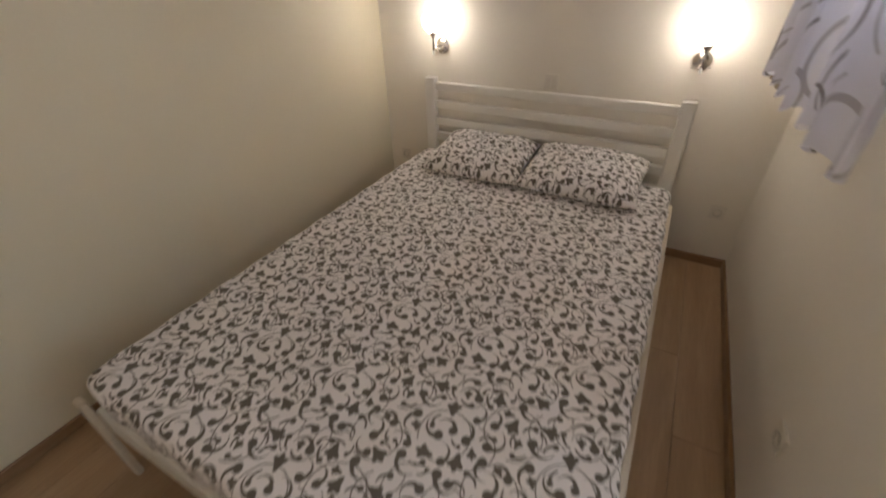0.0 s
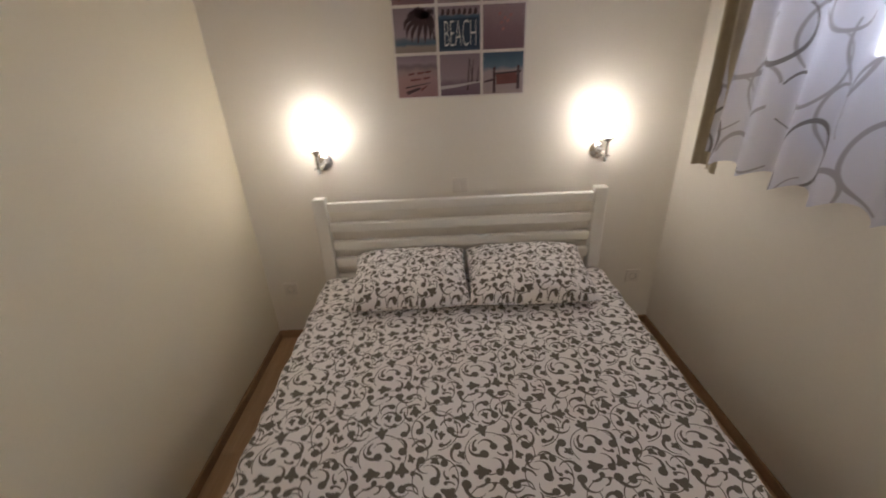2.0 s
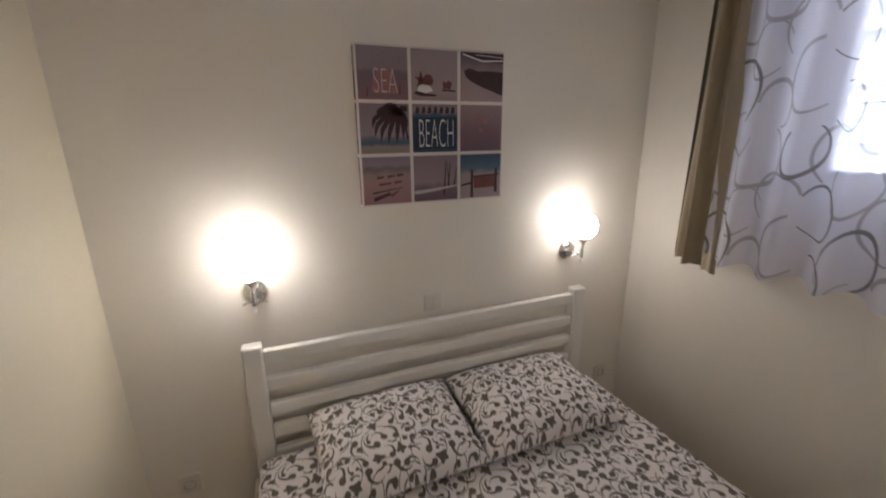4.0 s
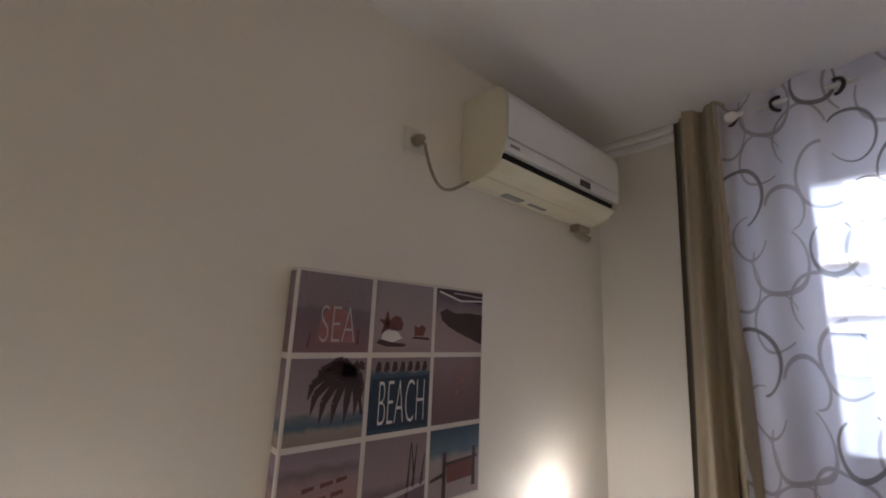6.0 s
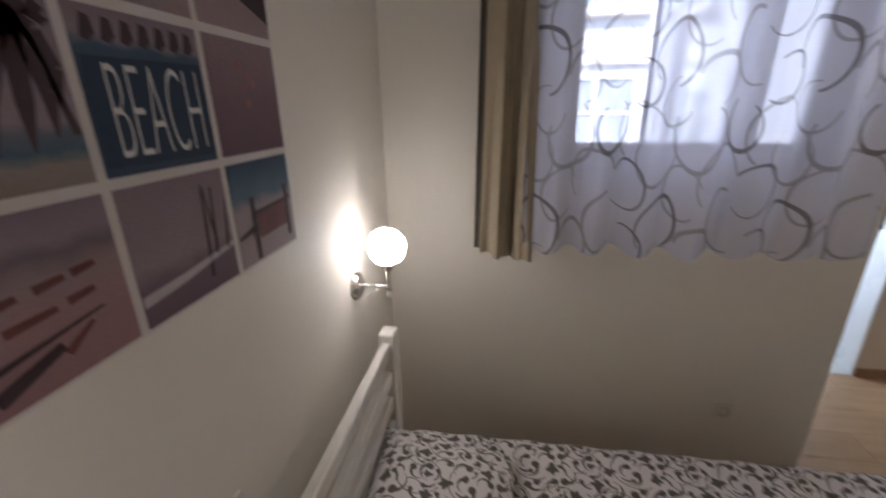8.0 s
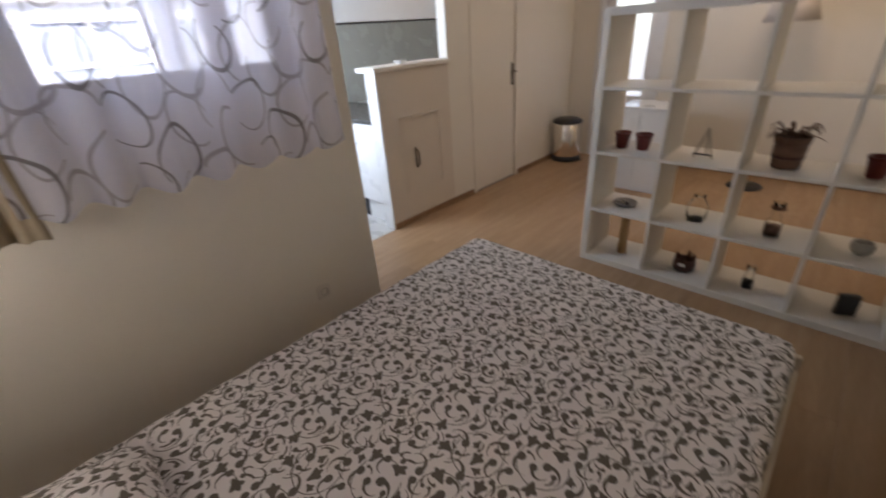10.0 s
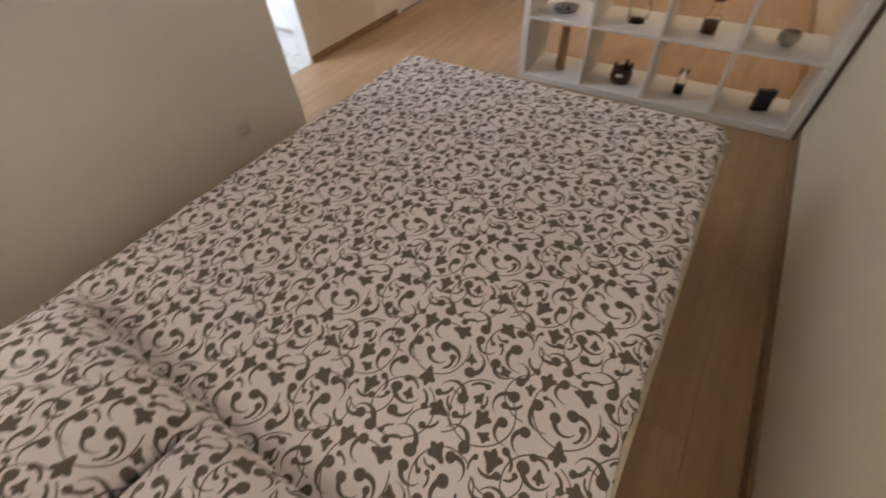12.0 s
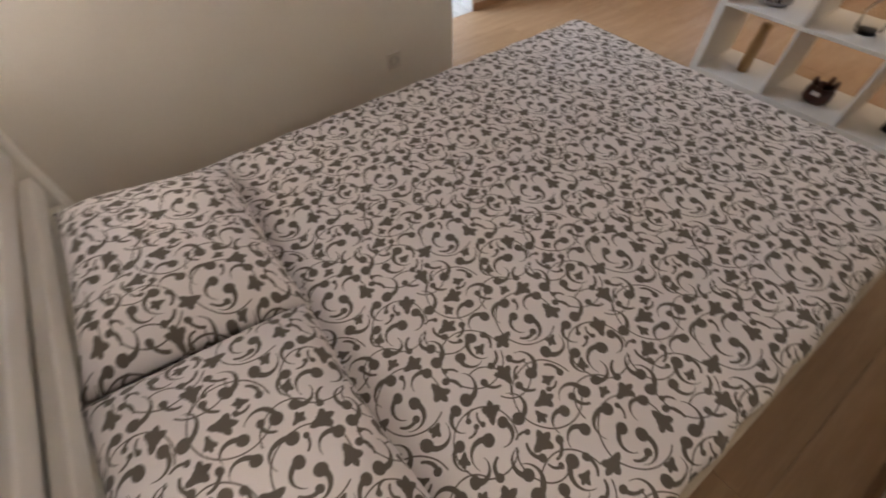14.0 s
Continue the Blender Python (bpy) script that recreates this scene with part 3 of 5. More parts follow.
def pillow(name, x, y, z, w, d, h, rz, tilt, seed, u0):
    """A stuffed pillow: two bulged faces that meet in a seam with pulled-in sides and pointed corners."""
    def fn(sign):
        def place(u, v):
            a, b = 2 * u - 1, 2 * v - 1
            px = a * w / 2 * (1 - 0.05 * (1 - b * b) * abs(a) ** 3 * 1.0)
            py = b * d / 2 * (1 - 0.06 * (1 - a * a) * abs(b) ** 3)
            fat = max(0.0, (1 - a ** 4)) ** 0.62 * max(0.0, (1 - b ** 4)) ** 0.62
            crease = noise.noise((a * 2.4 + seed, b * 2.4, sign * 2.0)) * 0.012 + noise.noise((a * 7 + seed, b * 7, sign)) * 0.004
            return (px, py, sign * (h / 2 if sign > 0 else h / 2 * 0.75) * fat + crease * fat)
        return place

    ob = thing(name, x, y, z, "soft pillow in white cotton with grey-brown scroll print", "pillow", "pillows on the bed", rz=rz)
    ob.matrix_basis = pose(x, y, z, tilt, 0, rz)
    bm = merged(cloth_grid(40, 32, fn(1), lambda u, v: (u0 + u * w * 1.08, v * d * 1.1)), cloth_grid(40, 32, fn(-1), lambda u, v: (u0 + 0.1 + u * w * 1.08, 0.07 + v * d * 1.1)))
    bmesh.ops.remove_doubles(bm, verts=bm.verts[:], dist=0.0006)
    part("pillowcase", bm, SHEET, ob, "", True)
    return ob


pillow("pillow", -0.338, 2.285, 0.574, 0.585, 0.45, 0.180, 1.5, 9, 1.0, 0.03)
pillow("pillow", 0.250, 2.285, 0.574, 0.615, 0.45, 0.182, -1.0, 9, 6.0, 0.16)

# ---- wall lamps ----


def wall_lamp(x, label):
    ob = thing("wall_lamp", x, YB, 1.10, label, "wall lamp", "lamps beside the bed")
    face = Matrix.Rotation(radians(90), 4, "X")
    part("base", moved(turned([(0, 0.026), (0.016, 0.026), (0.034, 0.021), (0.046, 0.011), (0.050, 0.002), (0.050, 0.0)], 32), face), CHROME, ob, "round domed chrome base", True)
    part("arm", merged(tube([(0, -0.015, 0.004), (0, -0.118, 0.004)], 0.0065, 12), tube([(0, -0.114, -0.010), (0, -0.114, 0.072)], 0.0075, 12)), CHROME, ob, "", True)
    part("cross_rod", tube([(-0.042, -0.050, -0.026), (0.0, -0.085, 0.002), (0.040, -0.062, -0.020)], 0.0035, 8), CHROME, ob, "", True)
    part("socket_cup", moved(turned([(0, 0.0), (0.012, 0.0), (0.018, 0.006), (0.024, 0.020), (0.026, 0.030), (0.020, 0.030)], 24), pose(0, -0.114, 0.060)), CHROME, ob, "", True)
    part("finial", moved(turned([(0, -0.030), (0.005, -0.027), (0.008, -0.018), (0.006, -0.010), (0.007, 0.0), (0, 0.0)], 16), pose(0, -0.114, -0.008)), FROST, ob, "small glass finial", True)
    bm = bmesh.new()
    bmesh.ops.create_icosphere(bm, subdivisions=3, radius=0.062)
    for v in bm.verts:
        v.co *= 1 + 0.03 * noise.noise(v.co * 60)
    part("globe", moved(bm, pose(0, -0.116, 0.142)), GLOBE, ob, "lit crackled glass globe")
    return ob


wall_lamp(-0.762, "lit chrome wall lamp with a crackled glass globe")
wall_lamp(0.653, "lit chrome wall lamp with a crackled glass globe")

# ---- sockets and switch ----


def wall_socket(x, y, z, rz, label, plug=False):
    ob = thing("wall_socket", x, y, z, label, "socket", "sockets on the walls", rz=rz)
    part("plate", box(-0.040, 0.040, -0.009, 0.0, -0.040, 0.040, 0.004), OLD_WHITE, ob)
    dish = moved(turned([(0, 0.0), (0.018, 0.0), (0.0195, 0.008), (0.022, 0.0085), (0.022, 0.006)], 24), pose(0, -0.006, 0, 90))
    part("well", dish, STONE, ob, "", True)
    for dx in (-0.0095, 0.0095):
        part("contact_hole", moved(turned([(0, 0.0012), (0.0040, 0.0012), (0.0040, 0.0), (0, 0.0)], 10), pose(dx, -0.006, 0, 90)), DARK_PLASTIC, ob)
    return ob


wall_socket(0.949, YB, 0.342, 0, "white wall socket beside the bed")
wall_socket(-1.085, YB, 0.352, 0, "white wall socket beside the bed")
wall_socket(XR, 1.150, 0.390, -90, "white wall socket on the window wall")
sw = thing("light_switch", -0.060, YB, 0.945, "white double light switch above the headboard", "switch")
part("plate", box(-0.040, 0.040, -0.009, 0, -0.040, 0.040, 0.004), OLD_WHITE, sw)
for dx in (-0.0165, 0.0165):
    part("rocker", box(dx - 0.015, dx + 0.015, -0.013, -0.0092, -0.030, 0.030, 0.002), OLD_WHITE, sw)

# ---- air conditioner ----
ac = thing("air_conditioner", 0.17, YB, 2.310, "white wall-mounted air conditioner with yellowed sides", "air conditioner")
AW = 0.735


def ac_slice(x0, x1, outline, material, name, label="", bev=0.0):
    bm = moved(extruded([(-a, b * 1.075) for a, b in outline], x1 - x0, "x"), pose(x0, 0, 0))
    if bev:
        bmesh.ops.bevel(bm, geom=bm.edges[:], offset=bev, segments=2, affect="EDGES")
    return part(name, bm, material, ac, label)


side = [(0.0, 0.0), (0.05, -0.004), (0.10, 0.002), (0.135, 0.014), (0.160, 0.034), (0.176, 0.062), (0.184, 0.100), (0.186, 0.180), (0.183, 0.225), (0.172, 0.250), (0.150, 0.264), (0.10, 0.270), (0.0, 0.270)]
ac_slice(0.0, 0.012, side, OLD_PLASTIC, "end_cap", "yellowed end cap", 0.003)
ac_slice(AW - 0.012, AW, side, OLD_PLASTIC, "end_cap", "yellowed end cap", 0.003)
ac_slice(0.0125, AW - 0.0125, [(0.0, 0.002), (0.05, -0.002), (0.10, 0.004), (0.10, 0.262), (0.0, 0.268)], OLD_PLASTIC, "body")
ac_slice(0.0125, AW - 0.0125, [(0.101, 0.092), (0.184, 0.103), (0.187, 0.180), (0.184, 0.225), (0.173, 0.251), (0.150, 0.266), (0.101, 0.272)], AC_WHITE, "front_panel", "", 0.002)
ac_slice(0.0125, AW - 0.0125, [(0.101, 0.066), (0.178, 0.066), (0.1835, 0.098), (0.101, 0.089)], AC_WHITE, "display_strip")
ac_slice(0.0125, AW - 0.0125, [(0.101, 0.006), (0.134, 0.015), (0.158, 0.034), (0.165, 0.042), (0.101, 0.041)], OLD_PLASTIC, "air_vane", "yellowed air vane")
ac_slice(0.020, AW - 0.020, [(0.101, 0.042), (0.154, 0.0435), (0.160, 0.0645), (0.101, 0.065)], MATTE_BLACK, "outlet_slot", "dark air outlet")
part("display", box(0.43, 0.50, -0.1835, -0.170, 0.073, 0.097, 0.002), DARK_PLASTIC, ac, "dark display window")
part("badge", box(0.03, 0.075, -0.1830, -0.172, 0.084, 0.093, 0.001), GREY_PLASTIC, ac)
part("bottom_label", merged(box(0.16, 0.26, -0.060, -0.030, -0.0065, -0.0035), box(0.30, 0.40, -0.055, -0.040, -0.0065, -0.0035)), GREY_PLASTIC, ac)
part("drain_pipe", merged(tube([(AW - 0.07, -0.02, 0.0), (AW - 0.03, -0.03, -0.045), (AW + 0.010, -0.035, -0.055)], 0.013, 10), box(AW - 0.09, AW + 0.0, -0.05, -0.002, -0.035, -0.005, 0.006)), CORD, ac, "short dull drain pipe")
acs = wall_socket(-0.028, YB, 2.387, 0, "white wall socket with a plugged-in cable")
lead = thing("power_cable", -0.028, YB, 2.387, "beige power cable with plug hanging to the air conditioner", "cable")
part("plug", moved(turned([(0, 0.0), (0.0165, 0.0), (0.0165, 0.022), (0.010, 0.036), (0, 0.038)], 18), pose(0, -0.008, 0, 90)), CORD, lead, "", True)
pts = []
for k in range(25):
    q = k / 24
    pts.append((0.010 + 0.185 * q, -0.040 + 0.012 * math.sin(3.1 * q), -0.012 - 0.135 * math.sin(math.pi * min(1, q * 0.86)) ** 0.9 * (1 - 0.62 * q) - 0.045 * q))
part("cord", tube(pts, 0.0048, 8), CORD, lead, "", True)

# ---- wall picture ----
PX0, PX1, PZ0, PZ1, PY = -0.349, 0.251, 1.392, 1.966, 2.572
pic = thing("wall_picture", (PX0 + PX1) / 2, YB, PZ0, "square canvas print with nine beach scenes in white borders", "picture")
PW, PH = PX1 - PX0, PZ1 - PZ0
part("canvas", box(-PW / 2, PW / 2, PY - YB, -0.001, 0, PH, 0.003), CANVAS_WHITE, pic)
SAND, HAZE, MAUVE, SEA_BLUE, DEEP, PINK = (0.36, 0.27, 0.26), (0.30, 0.245, 0.27), (0.20, 0.145, 0.175), (0.060, 0.135, 0.20), (0.022, 0.040, 0.085), (0.40, 0.24, 0.225)
GAP, MARG = 0.013, 0.007
cw, ch = (PW - 2 * MARG - 2 * GAP) / 3, (PH - 2 * MARG - 2 * GAP) / 3
INK = paint("dark_print_ink", (0.045, 0.022, 0.030), (0.07, 0.035, 0.042), 0.7, 30, 0.05)
REDINK = paint("red_brown_print_ink", (0.17, 0.052, 0.048), (0.12, 0.04, 0.04), 0.7, 30, 0.05)
PINKINK = paint("pink_print_ink", (0.34, 0.15, 0.145), (0.25, 0.11, 0.115), 0.7, 30, 0.05)
WHITEINK = paint("white_print_ink", (0.72, 0.68, 0.66), (0.66, 0.62, 0.60), 0.7, 30, 0.05)
PALEINK = paint("pale_print_ink", (0.52, 0.46, 0.46), (0.46, 0.40, 0.41), 0.7, 30, 0.05)
NAVYINK = paint("navy_print_ink", (0.012, 0.028, 0.060), (0.02, 0.042, 0.080), 0.7, 14, 0.05)
PANELS = [
    (0, 2, "sea_panel", [(0.0, (0.27, 0.15, 0.16)), (0.30, (0.22, 0.14, 0.17)), (0.52, MAUVE), (0.60, (0.30, 0.23, 0.26)), (1.0, HAZE)], 0.45),
    (1, 2, "shell_panel", [(0.0, SAND), (0.22, (0.42, 0.33, 0.31)), (0.34, (0.40, 0.32, 0.32)), (1.0, (0.34, 0.28, 0.30))], 0.22),
    (2, 2, "boat_panel", [(0.0, (0.42, 0.32, 0.31)), (0.55, (0.38, 0.28, 0.28)), (0.80, MAUVE), (1.0, (0.10, 0.09, 0.13))], 0.25),
    (0, 1, "palm_panel", [(0.0, (0.30, 0.25, 0.20)), (0.13, (0.34, 0.29, 0.25)), (0.20, SEA_BLUE), (0.30, (0.16, 0.18, 0.22)), (0.36, (0.36, 0.29, 0.31)), (1.0, (0.27, 0.21, 0.245))], 0.2),
    (1, 1, "beach_panel", [(0.0, (0.03, 0.07, 0.12)), (0.55, DEEP), (0.78, (0.05, 0.11, 0.17)), (0.84, (0.33, 0.26, 0.28)), (1.0, (0.28, 0.21, 0.24))], 0.2),
    (2, 1, "sand_panel", [(0.0, (0.17, 0.095, 0.12)), (0.45, (0.24, 0.145, 0.165)), (1.0, (0.36, 0.26, 0.27))], 0.5),
    (0, 0, "writing_panel", [(0.0, (0.36, 0.20, 0.20)), (0.45, (0.42, 0.26, 0.25)), (0.62, SAND), (0.74, MAUVE), (0.84, (0.33, 0.26, 0.30)), (1.0, (0.27, 0.21, 0.25))], 0.22),
    (1, 0, "shore_panel", [(0.0, (0.16, 0.10, 0.135)), (0.30, (0.22, 0.15, 0.19)), (0.42, (0.36, 0.28, 0.30)), (1.0, (0.29, 0.22, 0.25))], 0.3),
    (2, 0, "chair_panel", [(0.0, (0.42, 0.34, 0.33)), (0.55, (0.40, 0.33, 0.33)), (0.66, (0.10, 0.18, 0.25)), (0.82, SEA_BLUE), (1.0, (0.035, 0.085, 0.15))], 0.2),
]


def centre(col, row):
    return -PW / 2 + MARG + cw / 2 + col * (cw + GAP), MARG + ch / 2 + row * (ch + GAP)


front = PY - YB
for col, row, name, bands, mot in PANELS:
    cx, cz = centre(col, row)
    bm = box(cx - cw / 2, cx + cw / 2, front - 0.0012, front + 0.002, cz - ch / 2, cz + ch / 2)
    uvl = bm.loops.layers.uv.new("UVMap")
    for f in bm.faces:
        for lp in f.loops:
            lp[uvl].uv = ((lp.vert.co.x - cx) / cw + 0.5, (lp.vert.co.z - cz) / ch + 0.5)
    part("panel", bm, print_panel(name, bands, mot), pic)


for sx in (-1, 1):
    for row, tint in ((0, "writing_panel"), (1, "palm_panel"), (2, "sea_panel")):
        cz = centre(0, row)[1]
        x = sx * PW / 2
        bm = box(min(x, x + sx * 0.0008), max(x, x + sx * 0.0008), front + 0.006, -0.003, cz - ch / 2, cz + ch / 2)
        uvl = bm.loops.layers.uv.new("UVMap")
        for f in bm.faces:
            for lp in f.loops:
                lp[uvl].uv = (0.5 + lp.vert.co.y * 8, (lp.vert.co.z - cz) / ch + 0.5)
        part("side_print", bm, bpy.data.materials[tint], pic)


def ink(name, col, row, outline, material, layer=1):
    """A printed shape on a panel; outline in shares of the panel, from its lower left."""
    cx, cz = centre(col, row)
    pts = [(cx + (a - 0.5) * cw, cz + (b - 0.5) * ch) for a, b in outline]
    part(name, moved(extruded(pts, 0.0005), pose(0, front - 0.0013 - 0.0006 * layer, 0)), material, pic)


def stroke(a, b, w0, w1):
    """A tapering stroke between two points."""
    d = Vector((b[0] - a[0], b[1] - a[1])).normalized()
    n = Vector((-d.y, d.x))
    return [(a[0] + n.x * w0, a[1] + n.y * w0), (b[0] + n.x * w1, b[1] + n.y * w1), (b[0] - n.x * w1, b[1] - n.y * w1), (a[0] - n.x * w0, a[1] - n.y * w0)]


def lettering(name, word, col, row, fx, fz, width, height, material):
    cu = bpy.data.curves.new(name, "FONT")
    cu.body, cu.align_x, cu.align_y, cu.size, cu.offset = word, "CENTER", "CENTER", 1.0, -0.022
    tmp = bpy.data.objects.new(name, cu)
    scene.collection.objects.link(tmp)
    me = bpy.data.meshes.new_from_object(tmp.evaluated_get(bpy.context.evaluated_depsgraph_get()))
    bpy.data.objects.remove(tmp)
    bm = bmesh.new()
    bm.from_mesh(me)
    xs, ys = [v.co.x for v in bm.verts], [v.co.y for v in bm.verts]
    cx, cz = centre(col, row)
    for v in bm.verts:
        a = (v.co.x - min(xs)) / (max(xs) - min(xs)) - 0.5
        b = (v.co.y - min(ys)) / (max(ys) - min(ys)) - 0.5
        v.co = (cx + (fx - 0.5) * cw + a * width * cw, front - 0.0036, cz + (fz - 0.5) * ch + b * height * ch)
    part(name, bm, material, pic)


# SEA on a pink castle of sand
ink("castle", 0, 2, [(0.26, 0.12), (0.30, 0.38), (0.37, 0.52), (0.44, 0.60), (0.52, 0.52), (0.58, 0.58), (0.68, 0.50), (0.76, 0.36), (0.80, 0.12)], PINKINK)
ink("post", 0, 2, stroke((0.17, 0.06), (0.19, 0.24), 0.018, 0.010), REDINK)
ink("post", 0, 2, stroke((0.83, 0.10), (0.83, 0.30), 0.018, 0.010), REDINK)
lettering("lettering_sea", "SEA", 0, 2, 0.54, 0.36, 0.48, 0.46, PALEINK)
# starfish, shells
for k in range(5):
    a = radians(90 + 72 * k)
    ink("starfish_arm", 1, 2, stroke((0.20, 0.40), (0.20 + 0.13 * math.cos(a), 0.40 + 0.17 * math.sin(a)), 0.045, 0.010), REDINK)
ink("shell", 1, 2, [(0.26, 0.30), (0.24, 0.44), (0.32, 0.52), (0.42, 0.50), (0.47, 0.40), (0.44, 0.31)], REDINK, 2)
ink("shell", 1, 2, [(0.12, 0.18), (0.14, 0.27), (0.26, 0.33), (0.38, 0.29), (0.46, 0.20), (0.30, 0.14)], WHITEINK, 2)
ink("shadow_mark", 1, 2, [(0.04, 0.13), (0.10, 0.18), (0.30, 0.14), (0.54, 0.12), (0.50, 0.08), (0.20, 0.08)], INK)
ink("shell", 1, 2, [(0.68, 0.24), (0.67, 0.40), (0.74, 0.36), (0.80, 0.41), (0.88, 0.36), (0.84, 0.24)], REDINK)
ink("shadow_mark", 1, 2, [(0.62, 0.20), (0.68, 0.23), (0.94, 0.22), (0.96, 0.18)], INK)
# boat
ink("hull", 2, 2, [(0.08, 0.62), (0.12, 0.50), (0.26, 0.40), (0.50, 0.30), (0.80, 0.20), (0.998, 0.13), (0.998, 0.62), (0.70, 0.64), (0.40, 0.62), (0.20, 0.68)], INK)
ink("hull", 2, 2, [(0.06, 0.97), (0.20, 0.90), (0.50, 0.84), (0.998, 0.80), (0.998, 0.997), (0.06, 0.997)], INK)
ink("gunwale", 2, 2, stroke((0.05, 0.95), (0.50, 0.83), 0.014, 0.016), WHITEINK, 2)
ink("gunwale", 2, 2, stroke((0.50, 0.83), (0.995, 0.86), 0.016, 0.014), WHITEINK, 2)
ink("gunwale", 2, 2, stroke((0.35, 0.95), (0.98, 0.92), 0.010, 0.010), PALEINK, 2)
# palm
for a, ln, droop in ((150, 0.30, 0.10), (172, 0.42, 0.20), (190, 0.52, 0.34), (206, 0.52, 0.42), (222, 0.48, 0.46), (240, 0.42, 0.46), (262, 0.36, 0.46), (285, 0.30, 0.44), (310, 0.22, 0.36), (20, 0.16, 0.10)):
    b = radians(a)
    at = (0.80, 0.88)
    q1 = (at[0] + 0.55 * ln * math.cos(b), at[1] + 0.55 * ln * math.sin(b) + 0.02)
    q2 = (at[0] + ln * math.cos(b), at[1] + 0.75 * ln * math.sin(b) - 0.35 * droop)
    q3 = (at[0] + 1.05 * ln * math.cos(b) - 0.02, at[1] + 0.8 * ln * math.sin(b) - droop * 0.85)
    run = [(min(max(q[0], 0.02), 0.98), min(max(q[1], 0.02), 0.97)) for q in (at, q1, q2, q3)]
    for k in range(3):
        ink("palm_leaf", 0, 1, stroke(run[k], run[k + 1], (0.030, 0.052, 0.044)[k], (0.052, 0.044, 0.006)[k]), INK)
ink("palm_trunk", 0, 1, stroke((0.90, 0.62), (0.97, 0.28), 0.018, 0.022), INK)
# BEACH board
ink("board", 1, 1, [(0.02, 0.06), (0.03, 0.72), (0.97, 0.74), (0.985, 0.05)], NAVYINK)
for k in range(7):
    x = 0.06 + 0.13 * k
    ink("small_mark", 1, 1, [(x, 0.82), (x + 0.035, 0.95), (x + 0.085, 0.94), (x + 0.10, 0.84), (x + 0.05, 0.80)], INK)
lettering("lettering_beach", "BEACH", 1, 1, 0.52, 0.40, 0.76, 0.58, WHITEINK)
# footprints
for k, (a, b) in enumerate(((0.36, 0.78), (0.48, 0.68), (0.40, 0.58), (0.55, 0.62), (0.62, 0.74), (0.44, 0.44))):
    ink("footprint", 2, 1, [(a, b), (a + 0.03, b + 0.05), (a + 0.08, b + 0.05), (a + 0.07, b - 0.01), (a + 0.03, b - 0.03)], PINKINK)
# hand-drawn lines, too small to read
for k, (x0, x1, z) in enumerate(((0.28, 0.42, 0.56), (0.50, 0.66, 0.58), (0.70, 0.84, 0.60), (0.32, 0.58, 0.42), (0.64, 0.80, 0.45))):
    ink("writing_bar", 0, 0, stroke((x0, z), (x1, z + 0.02), 0.028, 0.020), REDINK)
ink("writing_bar", 0, 0, stroke((0.18, 0.24), (0.82, 0.34), 0.018, 0.008), INK, 2)
ink("writing_bar", 0, 0, stroke((0.20, 0.10), (0.55, 0.22), 0.045, 0.030), INK)
ink("writing_bar", 0, 0, stroke((0.56, 0.16), (0.74, 0.28), 0.030, 0.012), REDINK)
# poles on the shore
for x, b, t2, w in ((0.68, 0.12, 0.90, 0.022), (0.78, 0.30, 0.86, 0.020), (0.92, 0.30, 0.72, 0.018)):
    ink("pole", 1, 0, stroke((x, b), (x + 0.05, t2), w, 0.006), INK)
ink("pole", 1, 0, stroke((0.80, 0.38), (0.74, 0.86), 0.014, 0.005), INK)
ink("waterline", 1, 0, [(0.005, 0.16), (0.4, 0.20), (0.995, 0.30), (0.995, 0.34), (0.4, 0.27), (0.005, 0.24)], PALEINK)
# beach chair
ink("chair_cloth", 2, 0, [(0.34, 0.22), (0.32, 0.48), (0.84, 0.52), (0.86, 0.24)], REDINK)
for x, z0, z1 in ((0.28, 0.02, 0.66), (0.88, 0.10, 0.68)):
    ink("chair_leg", 2, 0, stroke((x, z0), (x, z1), 0.036, 0.030), INK, 2)
ink("chair_bar", 2, 0, stroke((0.02, 0.30), (0.30, 0.36), 0.020, 0.030), INK, 2)
ink("chair_bar", 2, 0, stroke((0.28, 0.49), (0.96, 0.53), 0.022, 0.018), INK, 2)

# ---- curtains ----
CX = 0.898
rod = thing("curtain_rod", CX - 0.020, 1.55, 2.605, "white curtain rod with dark eyelets below the ceiling", "curtain rod")
part("pole", tube([(0, -0.60, 0), (0, 0.465, 0)], 0.008, 14), WHITE_LACQUER, rod, "", True)
for y in (-0.60, 0.465):
    part("finial", moved(turned([(0, -0.02), (0.012, -0.018), (0.018, -0.006), (0.018, 0.006), (0.012, 0.018), (0, 0.02)], 20), pose(0, y, 0, 90)), WHITE_LACQUER, rod, "", True)
for y in (-0.57, 0.41):
    part("bracket", merged(tube([(0, y, 0), (XR - CX + 0.018, y, 0.0)], 0.006, 8), box(XR - CX + 0.012, XR - CX + 0.019, y - 0.02, y + 0.02, -0.03, 0.03, 0.002)), WHITE_LACQUER, rod)


def sheer_x(q, w):
    """The folds: deeper towards the hem."""
    return 0.022 * math.sin(2 * math.pi * (7.0 * q + 0.15 * math.sin(5 * q))) * (0.75 + 0.5 * w) + 0.010 * math.sin(2 * math.pi * (3.1 * q + 0.3 * w))


SY0, SY1, SZ0, SZ1 = 1.005, 2.066, 1.185, 2.665


